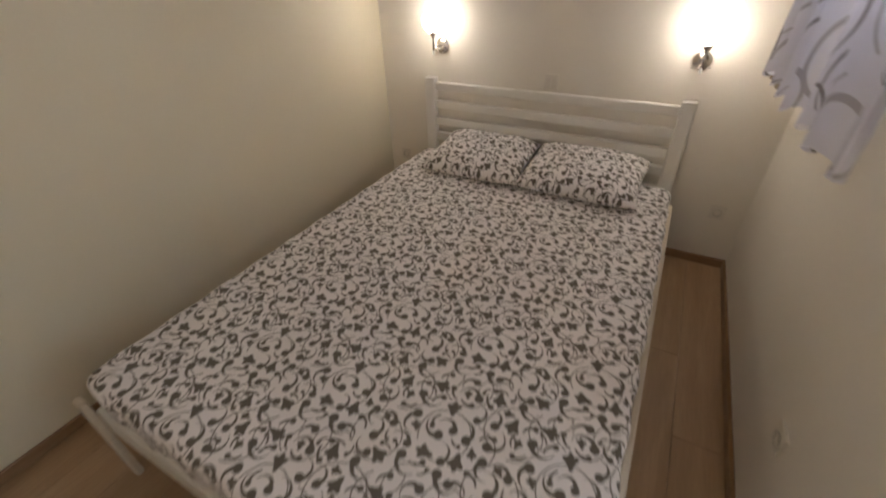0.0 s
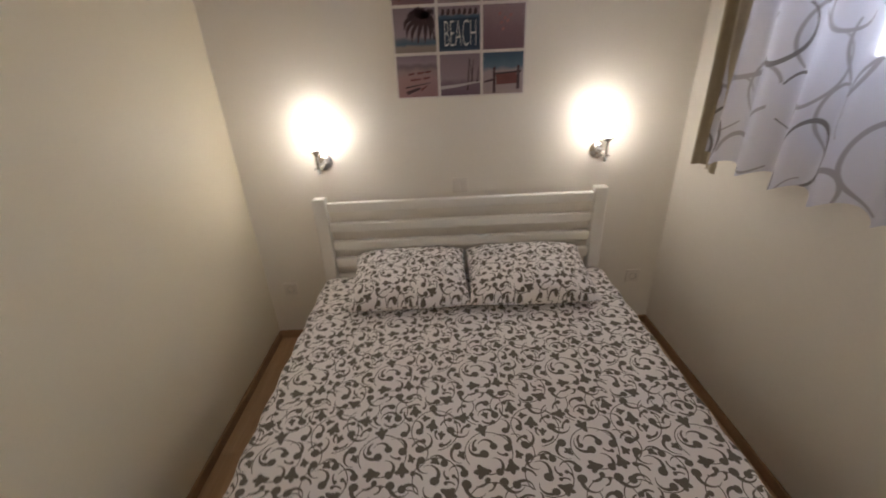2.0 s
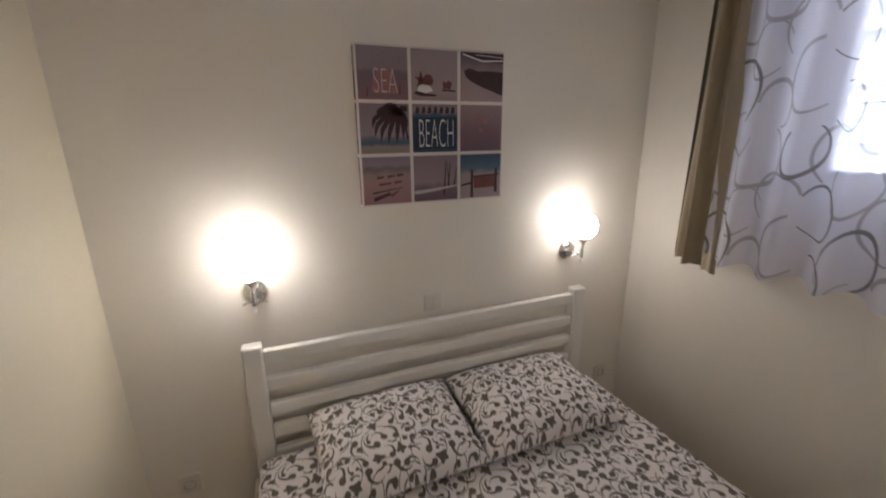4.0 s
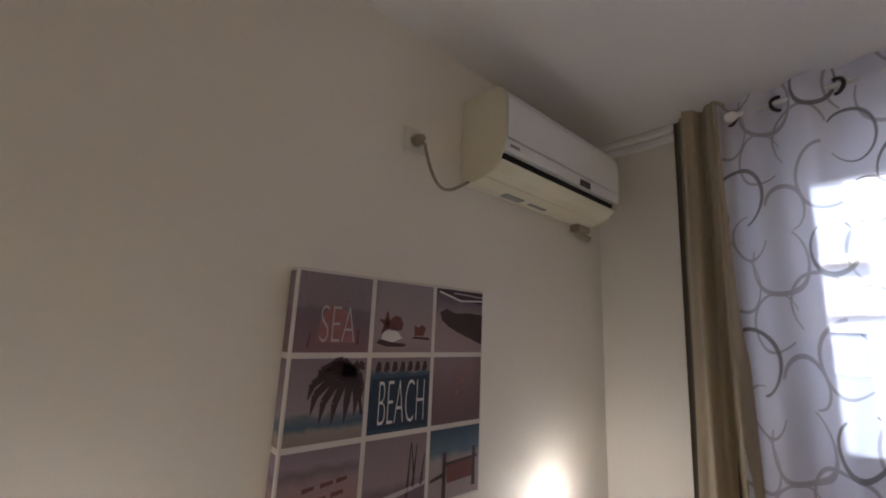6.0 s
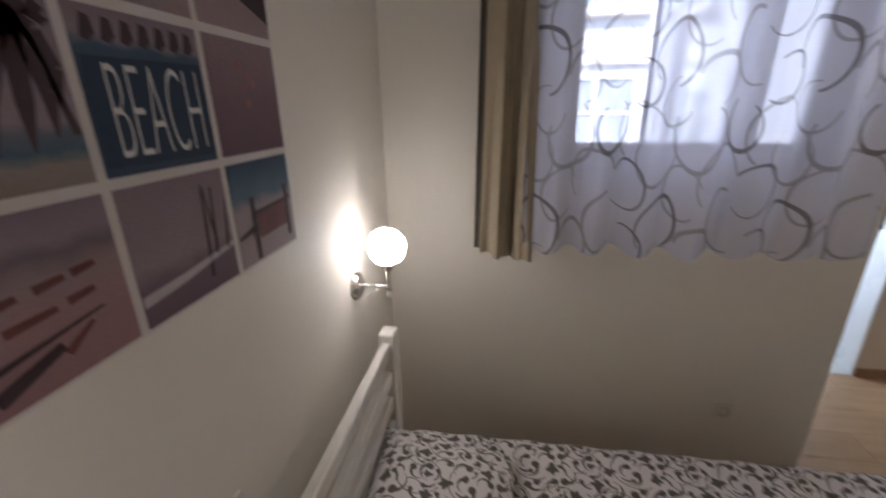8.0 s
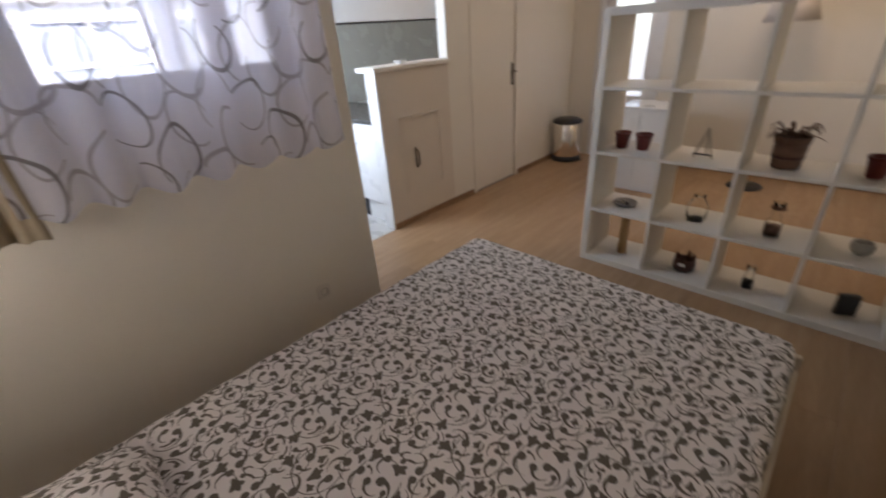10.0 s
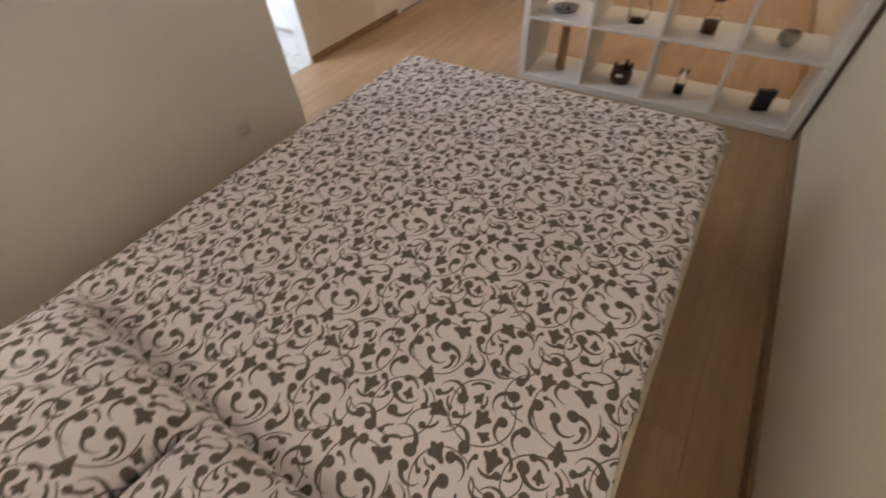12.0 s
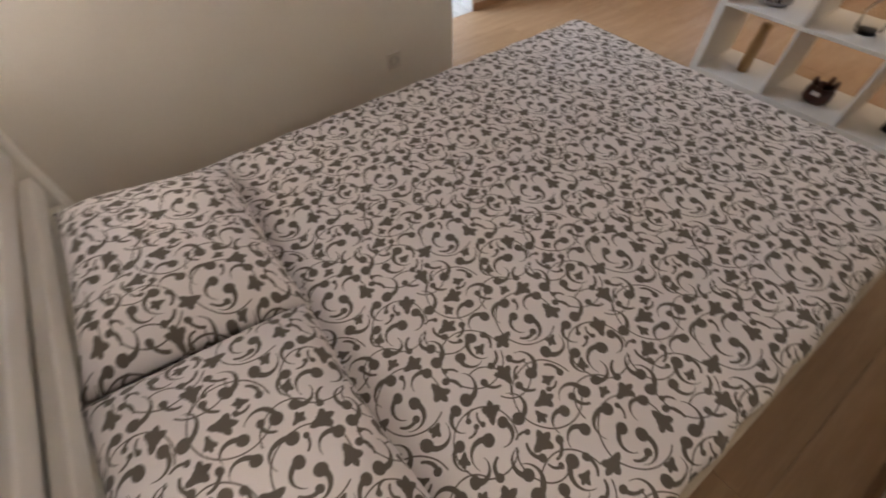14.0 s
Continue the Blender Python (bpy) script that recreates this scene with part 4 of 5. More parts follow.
def sheer_place(u, v):
    drift = 0.014 * noise.noise((u * 3, v * 2, 1.0))
    hem = 0.016 * math.sin(2 * math.pi * (7.0 * u + 0.25)) * (1 - v)
    return (sheer_x(u, 1 - v) - 0.024 - 0.020 * (1 - v) + 0.006 * noise.noise((u * 6, v * 3, 4.0)), SY1 - u * (SY1 - SY0) + drift * (1 - v) - 1.55, SZ0 + v * (SZ1 - SZ0) + hem - 2.605)


sheer = thing("sheer_curtain", CX, 1.55, 2.605, "thin white curtain with grey brushed rings over the window", "curtain")
part("voile", cloth_grid(150, 40, sheer_place, lambda u, v: (u * 1.62, v * (SZ1 - SZ0))), SHEER, sheer, "", True)
for k in range(8):
    u = (k + 0.35) / 8.0
    x, y, z = sheer_place(u, 0.96)
    tor = bmesh.new()
    rings = []
    for a in range(24):
        c = 2 * math.pi * a / 24
        rings.append([tor.verts.new((0.006 * math.sin(s), (0.024 + 0.006 * math.cos(s)) * math.cos(c), (0.024 + 0.006 * math.cos(s)) * math.sin(c))) for s in (2 * math.pi * h / 8 for h in range(8))])
    for a in range(24):
        for h in range(8):
            tor.faces.new((rings[a][h], rings[(a + 1) % 24][h], rings[(a + 1) % 24][(h + 1) % 8], rings[a][(h + 1) % 8]))
    part("eyelet", moved(tor, pose(x, y, 0.0, 0, 0, 35 if k % 2 else -35)), DARK_PLASTIC, sheer, "dark eyelet", True)

drape = thing("drape", CX + 0.006, 2.118, 1.14, "narrow gathered olive-beige drape beside the window", "curtain")


def drape_place(off, wider=0.0):
    def place(u, v):
        spread = 0.075 + 0.020 * (1 - v) + wider
        y = (0.5 - u) * 2 * spread
        fold = 0.024 * math.sin(2 * math.pi * (1.9 * u + 0.1 + 0.15 * v)) + 0.008 * math.sin(2 * math.pi * (4.3 * u + 0.6 * (1 - v)))
        hem = 0.005 * math.sin(2 * math.pi * 2.6 * u) * (1 - v) - 0.018 * u * (1 - v)
        return (fold + off + 0.008 * noise.noise((u * 4, v * 3, 2.0)), y + 0.008 * noise.noise((u * 2, v * 2.5, 9.0)), v * 1.545 + hem)
    return place


part("cloth", cloth_grid(60, 40, drape_place(-0.006), lambda u, v: (u * 0.5, v * 1.55)), DRAPE, drape, "", True)
# added dark sheet behind the drape: paints the fold shade along its edge
def shade_sheet_place(u, v):
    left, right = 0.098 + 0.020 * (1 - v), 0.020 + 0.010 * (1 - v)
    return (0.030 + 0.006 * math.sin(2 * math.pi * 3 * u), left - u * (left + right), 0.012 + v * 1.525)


part("shade_sheet", cloth_grid(40, 20, shade_sheet_place, lambda u, v: (u * 0.3, v * 1.55)), DRAPE_SHADE, drape, "dark sheet standing in for fold shade", True)

# ---- kitchen side ----
half = structure("half_wall", box(KX, KX + 0.10, -0.949, -0.128, 0.0, 1.335), CREAM_BOARD, "cream panelled half wall towards the kitchen", "half wall")
structure("half_wall_end", box(KX - 0.004, KX + 0.125, -0.127, -0.112, 0.0, 1.335, 0.003, 1), WHITE_LACQUER, "white end board of the half wall", "trim")
structure("half_wall_ledge", box(KX - 0.035, KX + 0.20, -0.948, -0.085, 1.336, 1.374, 0.006), WHITE_WOOD, "white ledge on the half wall", "trim")
hatch = thing("hatch_door", KX, -0.56, 0.30, "cream hatch door in the half wall with dark handle", "door")
part("leaf", box(-0.005, -0.001, -0.22, 0.22, 0.0, 0.64, 0.004), CREAM_BOARD, hatch)
part("moulding", merged(box(-0.020, -0.001, -0.25, 0.25, 0.643, 0.665, 0.005), box(-0.012, -0.001, -0.25, -0.2215, 0.0, 0.64, 0.003), box(-0.006, -0.001, 0.2215, 0.25, 0.0, 0.64, 0.003)), CREAM_BOARD, hatch)
part("handle", merged(box(-0.010, -0.005, 0.092, 0.110, 0.20, 0.39, 0.002), tube([(-0.022, 0.10, 0.22), (-0.045, 0.10, 0.24), (-0.045, 0.10, 0.35), (-0.022, 0.10, 0.37)], 0.007)), BRONZE, hatch, "dark metal handle")
dish = thing("soap_dish", KX + 0.08, -0.46, 1.374, "small white dish on the ledge", "dish")
part("bowl", turned([(0, 0.0), (0.035, 0.0), (0.05, 0.012), (0.055, 0.024), (0.050, 0.024), (0.044, 0.012), (0, 0.006)], 24), WHITE_LACQUER, dish, "", True)

d1 = thing("door_1", KX, -1.665, 0.0, "closed cream door with a dark handle", "door", kind="structure")
part("door_leaf", box(0.012, 0.055, -0.345, 0.345, 0.006, 2.155, 0.004), WALL, d1)
part("door_frame", merged(box(-0.006, 0.10, -0.394, -0.347, 0, 2.219, 0.002), box(-0.006, 0.10, 0.347, 0.394, 0, 2.219, 0.002), box(-0.006, 0.10, -0.346, 0.346, 2.16, 2.219, 0.002)), WALL, d1)
part("door_handle", merged(box(0.004, 0.012, -0.325, -0.285, 1.02, 1.24, 0.003), tube([(0.012, -0.305, 1.16), (-0.04, -0.305, 1.16), (-0.042, -0.20, 1.16)], 0.009)), BRONZE, d1, "dark door handle")

orn = thing("wall_ornament", KX, -2.46, 1.86, "dark oval carved wall ornament", "ornament")
bm = turned([(0, 0.0), (0.085, 0.0), (0.10, 0.010), (0.092, 0.024), (0.07, 0.016), (0.045, 0.026), (0, 0.034)], 28)
part("plaque", moved(bm, Matrix.Diagonal((1, 0.8, 1.45, 1)) @ pose(0, 0, 0.10, 0, -90)), BOX_WOOD, orn, "", True)

bin_ = thing("pedal_bin", 1.84, -2.90, 0.0, "round pedal bin in shiny pale steel with black lid", "bin")
part("drum", turned([(0, 0.06), (0.165, 0.06), (0.170, 0.07), (0.172, 0.465), (0.165, 0.470), (0, 0.470)], 36), POLISHED, bin_, "", True)
part("foot_ring", turned([(0, 0.0), (0.175, 0.0), (0.182, 0.02), (0.177, 0.0595), (0, 0.0595)], 36), BLACK_SATIN, bin_, "", True)
part("lid", turned([(0, 0.540), (0.06, 0.537), (0.13, 0.522), (0.174, 0.497), (0.182, 0.472), (0, 0.472)], 36), BLACK_SATIN, bin_, "black domed lid", True)
part("pedal", box(-0.215, -0.165, -0.03, 0.03, 0.012, 0.022, 0.003), BLACK_SATIN, bin_)

d2 = thing("door_2", 1.335, YS, 0.0, "white entrance door with cloudy glass", "door", kind="structure")
part("door_frame", merged(box(-0.384, -0.33, -0.12, 0.015, 0, 2.159, 0.004), box(0.33, 0.384, -0.12, 0.015, 0, 2.159, 0.004), box(-0.329, 0.329, -0.12, 0.015, 2.10, 2.159, 0.004)), UPVC, d2)
part("door_leaf", merged(box(-0.328, -0.20, -0.06, -0.02, 0.006, 2.097, 0.004), box(0.20, 0.328, -0.06, -0.02, 0.006, 2.097, 0.004), box(-0.199, 0.199, -0.06, -0.02, 0.006, 0.75, 0.004), box(-0.199, 0.199, -0.06, -0.02, 1.95, 2.097, 0.004)), UPVC, d2)
gp = part("pane", box(-0.20, 0.20, -0.046, -0.034, 0.75, 1.95), FROST, d2, "cloudy door glass")
gp.visible_shadow = False
part("door_handle", merged(box(0.235, 0.275, -0.02, -0.010, 1.02, 1.24, 0.003), tube([(0.255, -0.01, 1.14), (0.255, 0.04, 1.14), (0.15, 0.042, 1.14)], 0.009)), BRONZE, d2, "dark door handle")

scarf = thing("folded_umbrella", 1.50, YS + 0.012, 1.845, "black folded umbrella hanging across the white door", "umbrella")
um = turned([(0, -0.20), (0.010, -0.195), (0.030, -0.16), (0.040, -0.05), (0.036, 0.06), (0.022, 0.14), (0.008, 0.16), (0, 0.162)], 20)
for v in um.verts:
    v.co += Vector((v.co.x, v.co.y, 0)) * 0.35 * noise.noise(v.co * 24)
part("canopy", moved(um, pose(0, 0.036, 0.0, 0, 86)), BLACK_SATIN, scarf, "", True)
part("loop", tube([(-0.17, 0.03, 0.0), (-0.21, 0.028, 0.030), (-0.20, 0.01, 0.055), (-0.17, 0.0, 0.06)], 0.004, 8), BLACK_SATIN, scarf)


def base_unit(x0, x1, label, oven=False):
    ob = thing("base_cabinet", (x0 + x1) / 2, -0.44, 0.0, label, "cabinet", "kitchen base units")
    w = (x1 - x0) / 2
    part("plinth", box(-w + 0.002, w - 0.002, -0.28, 0.235, 0.0, 0.198), WHITE_LACQUER if not oven else BLACK_SATIN, ob)
    part("carcass", box(-w + 0.001, w - 0.001, -0.30, 0.268, 0.20, 0.925, 0.002), WHITE_LACQUER, ob)
    if oven:
        part("oven_front", box(-w + 0.006, w - 0.006, 0.270, 0.292, 0.215, 0.80, 0.004), BLACK_SATIN, ob, "black glass oven front")
        part("control_panel", box(-w + 0.006, w - 0.006, 0.270, 0.292, 0.81, 0.915, 0.004), STEEL, ob)
        part("handle", tube([(-w + 0.05, 0.292, 0.77), (-w + 0.05, 0.325, 0.77), (w - 0.05, 0.325, 0.77), (w - 0.05, 0.292, 0.77)], 0.008), STEEL, ob)
    else:
        door = part("door", box(-w + 0.004, w - 0.004, 0.270, 0.290, 0.212, 0.918, 0.003), WHITE_LACQUER, ob)
        part("handle", tube([(w - 0.04, 0.290, 0.74), (w - 0.04, 0.318, 0.745), (w - 0.04, 0.318, 0.915), (w - 0.04, 0.290, 0.92)], 0.006), STEEL, door, "steel bar handle")


base_unit(KX + 0.13, 2.50, "white kitchen base cabinet with a steel bar handle")
base_unit(2.504, 3.10, "built-in black oven in a white cabinet", True)
top = thing("worktop", 2.74, -0.45, 0.926, "dark kitchen worktop on white base cabinets", "worktop")
part("slab", box(-0.58, 0.60, -0.32, 0.315, 0.0, 0.034, 0.004), WORKTOP, top)
splash = structure("splashback", box(KX2 - 0.012, KX2 - 0.002, -2.9, 0.70, 0.95, 1.715), TILE, "grey-green glazed splashback", "splashback")
structure("splashback_trim", box(KX2 - 0.018, KX2 - 0.002, -2.9, 0.70, 1.717, 1.735), DARK_PLASTIC, "dark edge strip over the splashback", "trim")

rail = thing("lamp_rail", KX2, -1.62, 2.53, "wall lamp rail with three lit frosted shades", "lamp")
part("bar", merged(box(-0.055, -0.035, -0.42, 0.42, 0.0, 0.022, 0.004), box(-0.034, -0.001, -0.06, 0.06, -0.02, 0.04, 0.004)), BRONZE, rail)
for y in (-0.32, 0.0, 0.32):
    part("shade", moved(turned([(0.030, 0.0), (0.050, -0.03), (0.070, -0.075), (0.078, -0.115), (0.072, -0.115), (0.062, -0.07), (0.040, -0.02), (0.0, -0.012)], 24), pose(-0.045, y, -0.012)), SHADE_LIT, rail, "lit frosted glass shade", True)

# ---- living room behind the shelf ----
fl = thing("floor_lamp", -0.14, -2.87, 0.0, "dark floor lamp with a round foot", "floor lamp")
part("foot", turned([(0, 0.0), (0.150, 0.0), (0.155, 0.008), (0.145, 0.020), (0.03, 0.030), (0, 0.030)], 36), BLACK_SATIN, fl, "", True)
part("pole", tube([(0, 0, 0.028), (0, 0, 1.50)], 0.011, 12), BLACK_SATIN, fl, "", True)
part("shade", turned([(0.12, 1.72), (0.20, 1.46), (0.197, 1.46), (0.117, 1.72)], 32, True), CANVAS_WHITE, fl, "", True)
cl = thing("ceiling_lamp", -0.25, -2.0, 2.55, "plain round ceiling lamp of the living room", "lamp")
part("rose", turned([(0, 0.188), (0.09, 0.188), (0.09, 0.165), (0.02, 0.150), (0, 0.150)], 28), WHITE_LACQUER, cl, "", True)

wc = thing("cabinet", 0.72, -2.40, 0.0, "plain low white cabinet standing in the living room", "cabinet")
part("body", box(-0.23, 0.23, -0.20, 0.20, 0.0, 0.80, 0.004), WHITE_LACQUER, wc)
part("top", box(-0.24, 0.24, -0.21, 0.215, 0.801, 0.822, 0.003), WHITE_LACQUER, wc)
for x0 in (-0.226, 0.002):
    part("door", box(x0, x0 + 0.224, 0.201, 0.217, 0.05, 0.79, 0.003), WHITE_LACQUER, wc)

# ---- open shelf ----
HX0, HX1, HY0, HY1, CELL, TH, THO = -1.195, 0.472, -1.005, -0.625, 0.400, 0.018, 0.045
shelf = thing("open_shelf", (HX0 + HX1) / 2, (HY0 + HY1) / 2, 0.0, "white open cube shelf dividing the rooms, sparsely filled", "shelf")
hw, hd, H = (HX1 - HX0) / 2, (HY1 - HY0) / 2, 1.64
for sx in (-hw, hw - THO):
    part("side_board", box(sx, sx + THO, -hd, hd, 0.0, H, 0.002, 1), SHELF_WHITE, shelf)
# dark strip added to deepen the shadow in the gap between shelf and wall
part("wall_edging", box(-hw - 0.016, -hw - 0.001, -hd + 0.004, hd - 0.006, 0.0, H - 0.004), DARK_WOOD, shelf, "dark brown strip standing in for the shaded gap at the wall")
for z in (0.0, H - THO):
    part("top_board" if z else "bottom_board", box(-hw + THO, hw - THO, -hd, hd, z, z + THO, 0.002, 1), SHELF_WHITE, shelf)
inner = 2 * hw - 2 * THO
for k in (1, 2, 3):
    z = k * CELL
    part("shelf_board", box(-hw + THO, hw - THO, -hd, hd, z - TH / 2 + 0.005, z + TH / 2 + 0.005, 0.0015, 1), SHELF_WHITE, shelf)
for c in (1, 2, 3):
    x = -hw + THO + inner * c / 4
    for k in range(4):
        lo = THO if k == 0 else k * CELL + TH / 2 + 0.005
        hi = H - THO if k == 3 else (k + 1) * CELL - TH / 2 + 0.005
        part("divider", box(x - TH / 2, x + TH / 2, -hd, hd, lo, hi, 0.0015, 1), SHELF_WHITE, shelf)
LEVEL = [THO, CELL + TH / 2 + 0.005, 2 * CELL + TH / 2 + 0.005, 3 * CELL + TH / 2 + 0.005]
SY = -0.80


def pot(x, y, lev, s=1.0):
    ob = thing("flower_pot", x, y, LEVEL[lev], "small dark red glazed pot on the shelf", "pot", "dark red pots")
    part("pot", turned([(0, 0.0), (0.032 * s, 0.0), (0.036 * s, 0.01), (0.046 * s, 0.085 * s), (0.050 * s, 0.086 * s), (0.050 * s, 0.098 * s), (0.043 * s, 0.098 * s), (0.034 * s, 0.015), (0, 0.012)], 28), RED_CLAY, ob, "", True)


for x in (0.335, 0.200, -0.890, -1.085):
    pot(x, SY, 2, 1.05)
lg = thing("wooden_figure", 0.235, SY, LEVEL[0], "slim carved wooden post on the shelf", "figurine")
bm = turned([(0, 0.0), (0.030, 0.0), (0.032, 0.05), (0.028, 0.10), (0.033, 0.16), (0.027, 0.22), (0.030, 0.262), (0.022, 0.272), (0, 0.274)], 16)
for v in bm.verts:
    v.co.x *= 1 + 0.12 * noise.noise(v.co * 30)
part("figure", bm, LOG_WOOD, lg, "", True)
br = thing("carved_box", -0.184, SY, LEVEL[0], "dark red-brown carved pot with pointed lugs", "ornament")
bm = merged(turned([(0, 0.0), (0.055, 0.0), (0.068, 0.02), (0.068, 0.06), (0.055, 0.085), (0.046, 0.085), (0.05, 0.03), (0, 0.02)], 24), *[
    moved(turned([(0.014, 0.0), (0.012, 0.03), (0.004, 0.048), (0, 0.05)], 10), pose(0.048 * math.cos(a), 0.048 * math.sin(a), 0.078)) for a in (0.3, 1.4, 3.4, 4.5)])
part("vessel", bm, DARK_WOOD, br, "", True)
part("paper_tag", box(-0.020, 0.020, 0.066, 0.070, 0.052, 0.072, 0.001), CANVAS_WHITE, br, "small white tag")
hg = thing("glass_bottle", -0.545, SY, LEVEL[0], "small glass bottle with dark filling", "bottle")
part("glass", turned([(0, 0.0), (0.030, 0.0), (0.032, 0.05), (0.026, 0.08), (0.022, 0.14), (0.024, 0.15), (0.020, 0.15), (0.018, 0.09), (0.026, 0.05), (0, 0.046)], 24), CLOUDED, hg, "", True)
part("filling", turned([(0, 0.003), (0.027, 0.003), (0.028, 0.044), (0, 0.044)], 20), BLACK_SATIN, hg, "", True)
bk = thing("picture_block", -0.996, SY, LEVEL[0], "small dark block standing askew on the shelf", "block", rz=24)
part("block", box(-0.045, 0.045, -0.018, 0.018, 0.0, 0.125, 0.004), BLACK_SATIN, bk)
dc = thing("ashtray", 0.257, SY, LEVEL[1], "flat dark bowl with pebbles", "bowl")
part("bowl", turned([(0, 0.0), (0.055, 0.0), (0.075, 0.018), (0.078, 0.026), (0.070, 0.024), (0.050, 0.008), (0, 0.006)], 28), GREY_PLASTIC, dc, "", True)
rr = random.Random(3)
for k in range(7):
    bm = bmesh.new()
    bmesh.ops.create_icosphere(bm, subdivisions=2, radius=0.014)
    a, r = rr.uniform(0, 6.28), rr.uniform(0.0, 0.04)
    part("pebble", moved(bm, pose(r * math.cos(a), r * math.sin(a), 0.020) @ Matrix.Diagonal((1.2, 0.9, 0.7, 1))), BLACK_SATIN if k % 3 else STONE, dc, "", True)
jr = thing("glass_jar", -0.187, SY, LEVEL[1], "clear squat glass jar with a narrow neck", "jar")
part("glass", turned([(0, 0.0), (0.050, 0.0), (0.058, 0.02), (0.060, 0.09), (0.046, 0.125), (0.030, 0.140), (0.032, 0.165), (0.026, 0.165), (0.024, 0.14), (0.040, 0.12), (0.054, 0.085), (0.052, 0.02), (0, 0.008)], 28), CLOUDED, jr, "", True)
gl = thing("storm_glass", -0.577, SY, LEVEL[1], "tall glass lantern with a brown candle", "lantern")
part("glass", turned([(0, 0.0), (0.040, 0.0), (0.042, 0.07), (0.026, 0.10), (0.020, 0.15), (0.030, 0.20), (0.027, 0.20), (0.017, 0.15), (0.023, 0.10), (0.038, 0.068), (0, 0.006)], 26), CLOUDED, gl, "", True)
part("candle", turned([(0, 0.009), (0.034, 0.009), (0.036, 0.062), (0, 0.066)], 22), BOX_WOOD, gl, "", True)
part("collar", moved(turned([(0.021, 0.0), (0.034, 0.004), (0.034, 0.018), (0.021, 0.022)], 22), pose(0, 0, 0.160)), BOX_WOOD, gl, "", True)
rg = thing("stone_bowl", -0.957, SY, LEVEL[1], "small round pale stone bowl", "bowl")
part("bowl", turned([(0, 0.0), (0.028, 0.0), (0.046, 0.02), (0.050, 0.045), (0.044, 0.066), (0.036, 0.066), (0.040, 0.045), (0.034, 0.02), (0, 0.01)], 24), STONE, rg, "", True)
ez = thing("table_easel", -0.153, SY, LEVEL[2], "small pale easel on the shelf", "easel")
part("stand", merged(tube([(-0.05, 0.03, 0), (0.0, 0.0, 0.17)], 0.006, 8), tube([(0.05, 0.03, 0), (0.0, 0.0, 0.17)], 0.006, 8), tube([(0, -0.05, 0), (0, 0.0, 0.165)], 0.006, 8)), STONE, ez)
part("ledge", box(-0.05, 0.05, 0.028, 0.046, 0.02, 0.028, 0.002), BLACK_SATIN, ez)
bx = thing("woven_pot", -0.541, SY, LEVEL[2], "brown woven pot with dry ragged leaves on the shelf", "plant pot", rz=4)
bm = turned([(0, 0.0), (0.060, 0.0), (0.066, 0.010), (0.068, 0.050), (0.064, 0.056), (0.071, 0.066), (0.074, 0.110), (0.069, 0.118), (0.077, 0.128), (0.082, 0.165), (0.074, 0.168), (0.066, 0.120), (0.058, 0.016), (0, 0.012)], 32)
for v in bm.verts:
    v.co += v.co.normalized() * 0.0025 * noise.noise(v.co * 70)
part("basket", bm, BOX_WOOD, bx, "", True)
part("band", turned([(0.0685, 0.052), (0.0735, 0.054), (0.0735, 0.066), (0.0715, 0.068)], 32), DARK_WOOD, bx, "dark woven band", True)
part("soil", turned([(0, 0.150), (0.060, 0.150), (0.066, 0.146), (0.064, 0.138), (0, 0.138)], 24), DARK_WOOD, bx, "", True)
lr = random.Random(11)
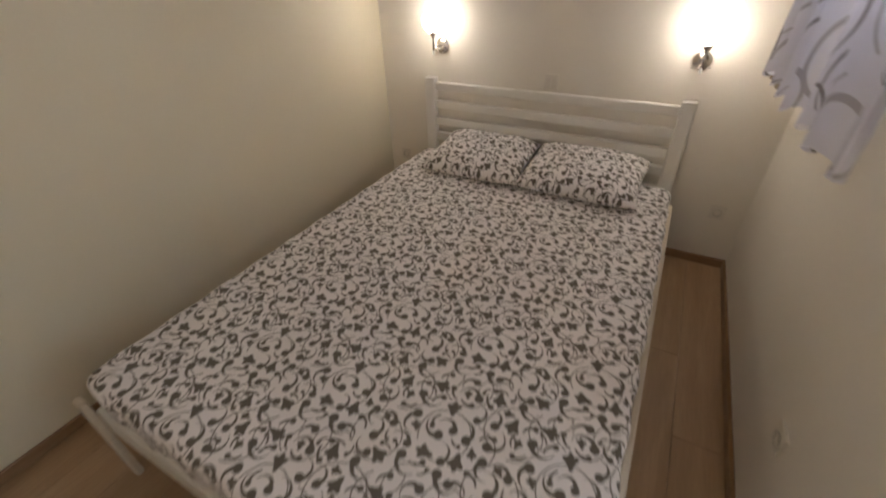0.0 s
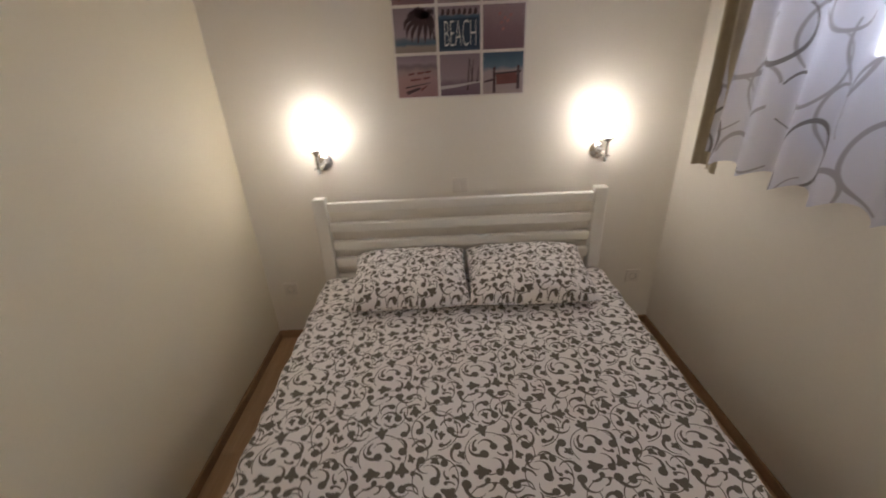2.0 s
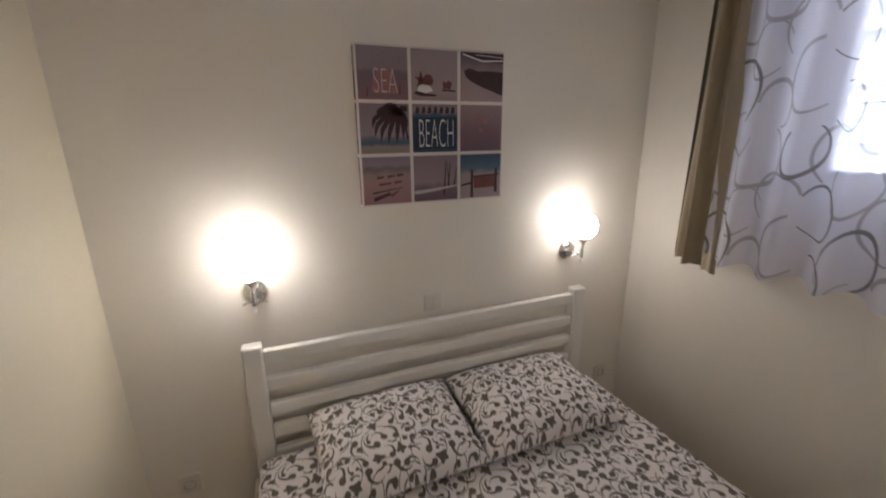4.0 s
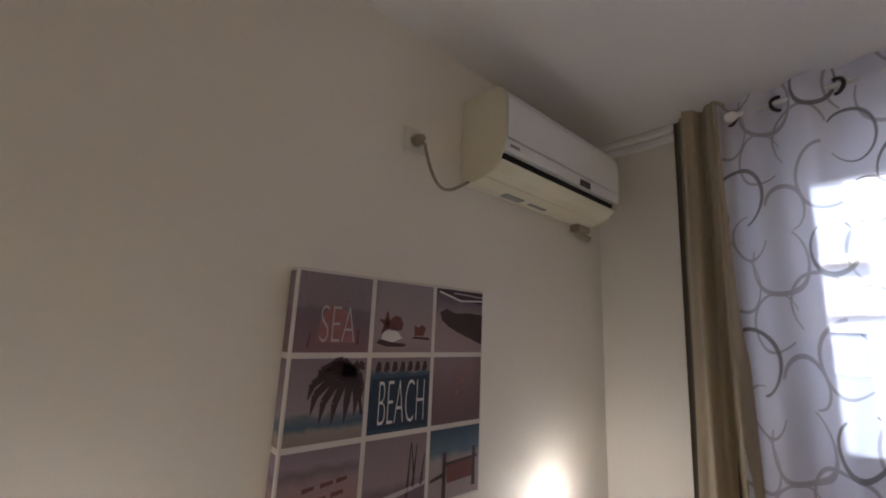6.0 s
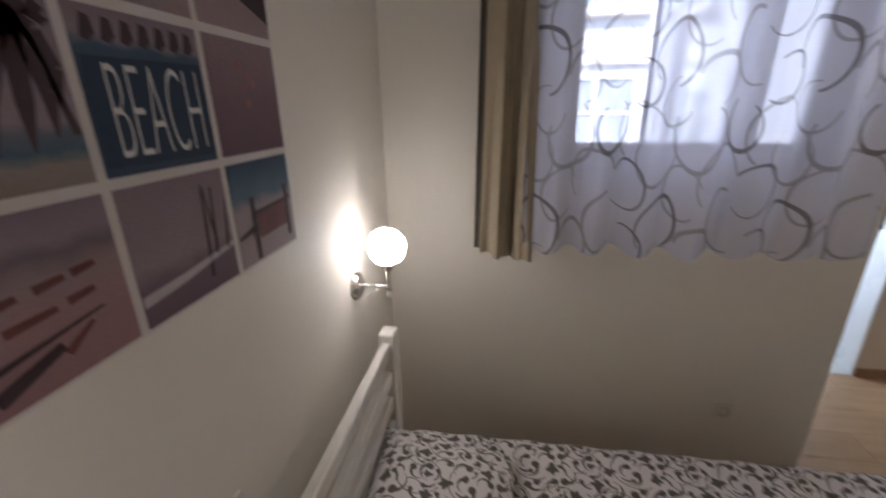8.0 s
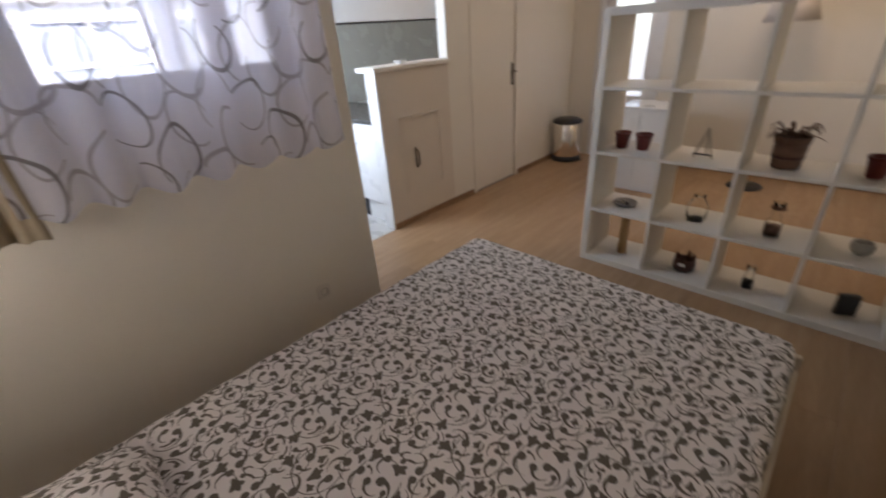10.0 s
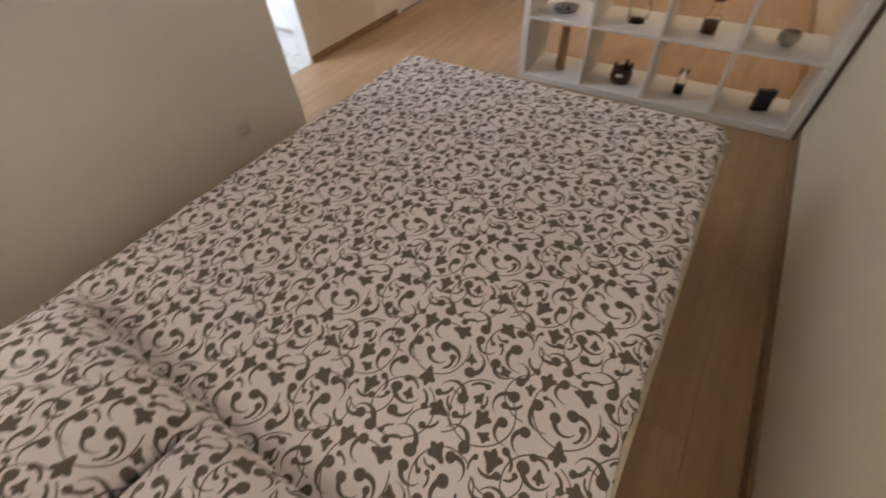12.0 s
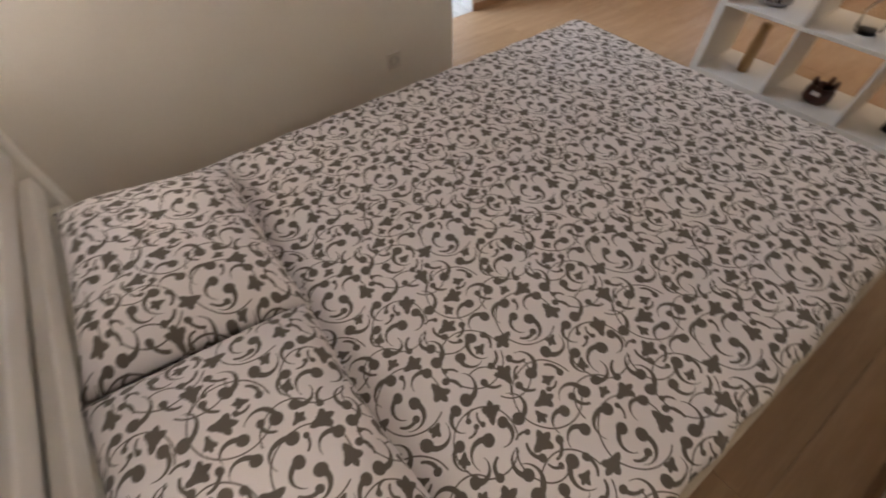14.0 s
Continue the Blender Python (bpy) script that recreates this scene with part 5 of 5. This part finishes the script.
for k in range(26):
    a, out, up = 2 * math.pi * k / 26 + lr.uniform(-0.2, 0.2), lr.uniform(0.055, 0.10), lr.uniform(0.02, 0.085)
    bm = bmesh.new()
    side = Vector((-math.sin(a), math.cos(a), 0)) * lr.uniform(0.006, 0.011)
    spine = [Vector((math.cos(a) * (0.035 + out * q), math.sin(a) * (0.035 + out * q), 0.152 + up * math.sin(2.3 * q) - 0.02 * q * q)) for q in (0, 0.3, 0.6, 0.85, 1.0)]
    wide = (0.5, 1.0, 0.9, 0.5, 0.05)
    rows_ = [[bm.verts.new(p + side * w * e + Vector((0, 0, abs(e) * 0.004))) for e in (-1, 0, 1)] for p, w in zip(spine, wide)]
    for r0, r1 in zip(rows_, rows_[1:]):
        for e in (0, 1):
            bm.faces.new((r0[e], r0[e + 1], r1[e + 1], r1[e]))
    bmesh.ops.solidify(bm, geom=bm.faces[:], thickness=0.0008)
    part("dry_leaf", bm, BOX_WOOD, bx, "", True)

# ---- floors ----
floor = structure("floor", merged(box(XL, XR, YS, YB, -0.1, -0.012), box(XR + 0.0005, KX, YS, KY, -0.1, -0.012)), SKIRT_WOOD, "oak-coloured laminate floor of long planks", "floor")
PWID, PLEN, SEAM = 0.1945, 1.285, 0.0012
shared = {}


def plank(x0, x1, y0, y1):
    key = (round(x1 - x0, 4), round(y1 - y0, 4))
    if key not in shared:
        bm = box(-key[0] / 2 + SEAM / 2, key[0] / 2 - SEAM / 2, -key[1] / 2 + SEAM / 2, key[1] / 2 - SEAM / 2, -0.0115, 0.0, 0.0008, 1)
        me = bpy.data.meshes.new("plank")
        bm.to_mesh(me)
        bm.free()
        me.materials.append(FLOOR_WOOD)
        shared[key] = me
    ob = new("plank", shared[key])
    ob.matrix_basis = pose((x0 + x1) / 2, (y0 + y1) / 2, 0)
    ob.parent = floor


col, x = 0, XL - 0.025
while x < KX:
    a, b = max(x, XL), min(x + PWID, KX)
    y = YS - [0.12, 0.56, 0.98, 0.33, 0.77][col % 5]
    while y < YB:
        y0, y1 = max(y, YS), min(y + PLEN, YB)
        if a >= XR + 0.01:
            y1 = min(y1, KY)
        if y1 - y0 > 0.02 and b - a > 0.01:
            plank(a, b, y0, y1)
        y += PLEN
    x += PWID
    col += 1

ktile = structure("floor_kitchen", box(KX + 0.002, KX2, YS, KY, -0.1, -0.008), GROUT, "pale square floor tiles in the kitchen", "floor")
for i in range(5):
    for k in range(6):
        x0, y0 = KX + 0.012 + 0.302 * i, KY - 0.302 * (k + 1)
        x1, y1 = min(x0 + 0.298, KX2 - 0.004), y0 + 0.298
        if x1 - x0 < 0.03:
            continue
        part("tile", box(x0, x1, y0, y1, -0.0075, -0.001, 0.001, 1), FLOOR_TILE, ktile)
structure("threshold_strip", box(KX - 0.002, KX + 0.012, -0.11, KY, -0.02, 0.002, 0.001, 1), STEEL, "thin metal strip between laminate and tiles", "trim")
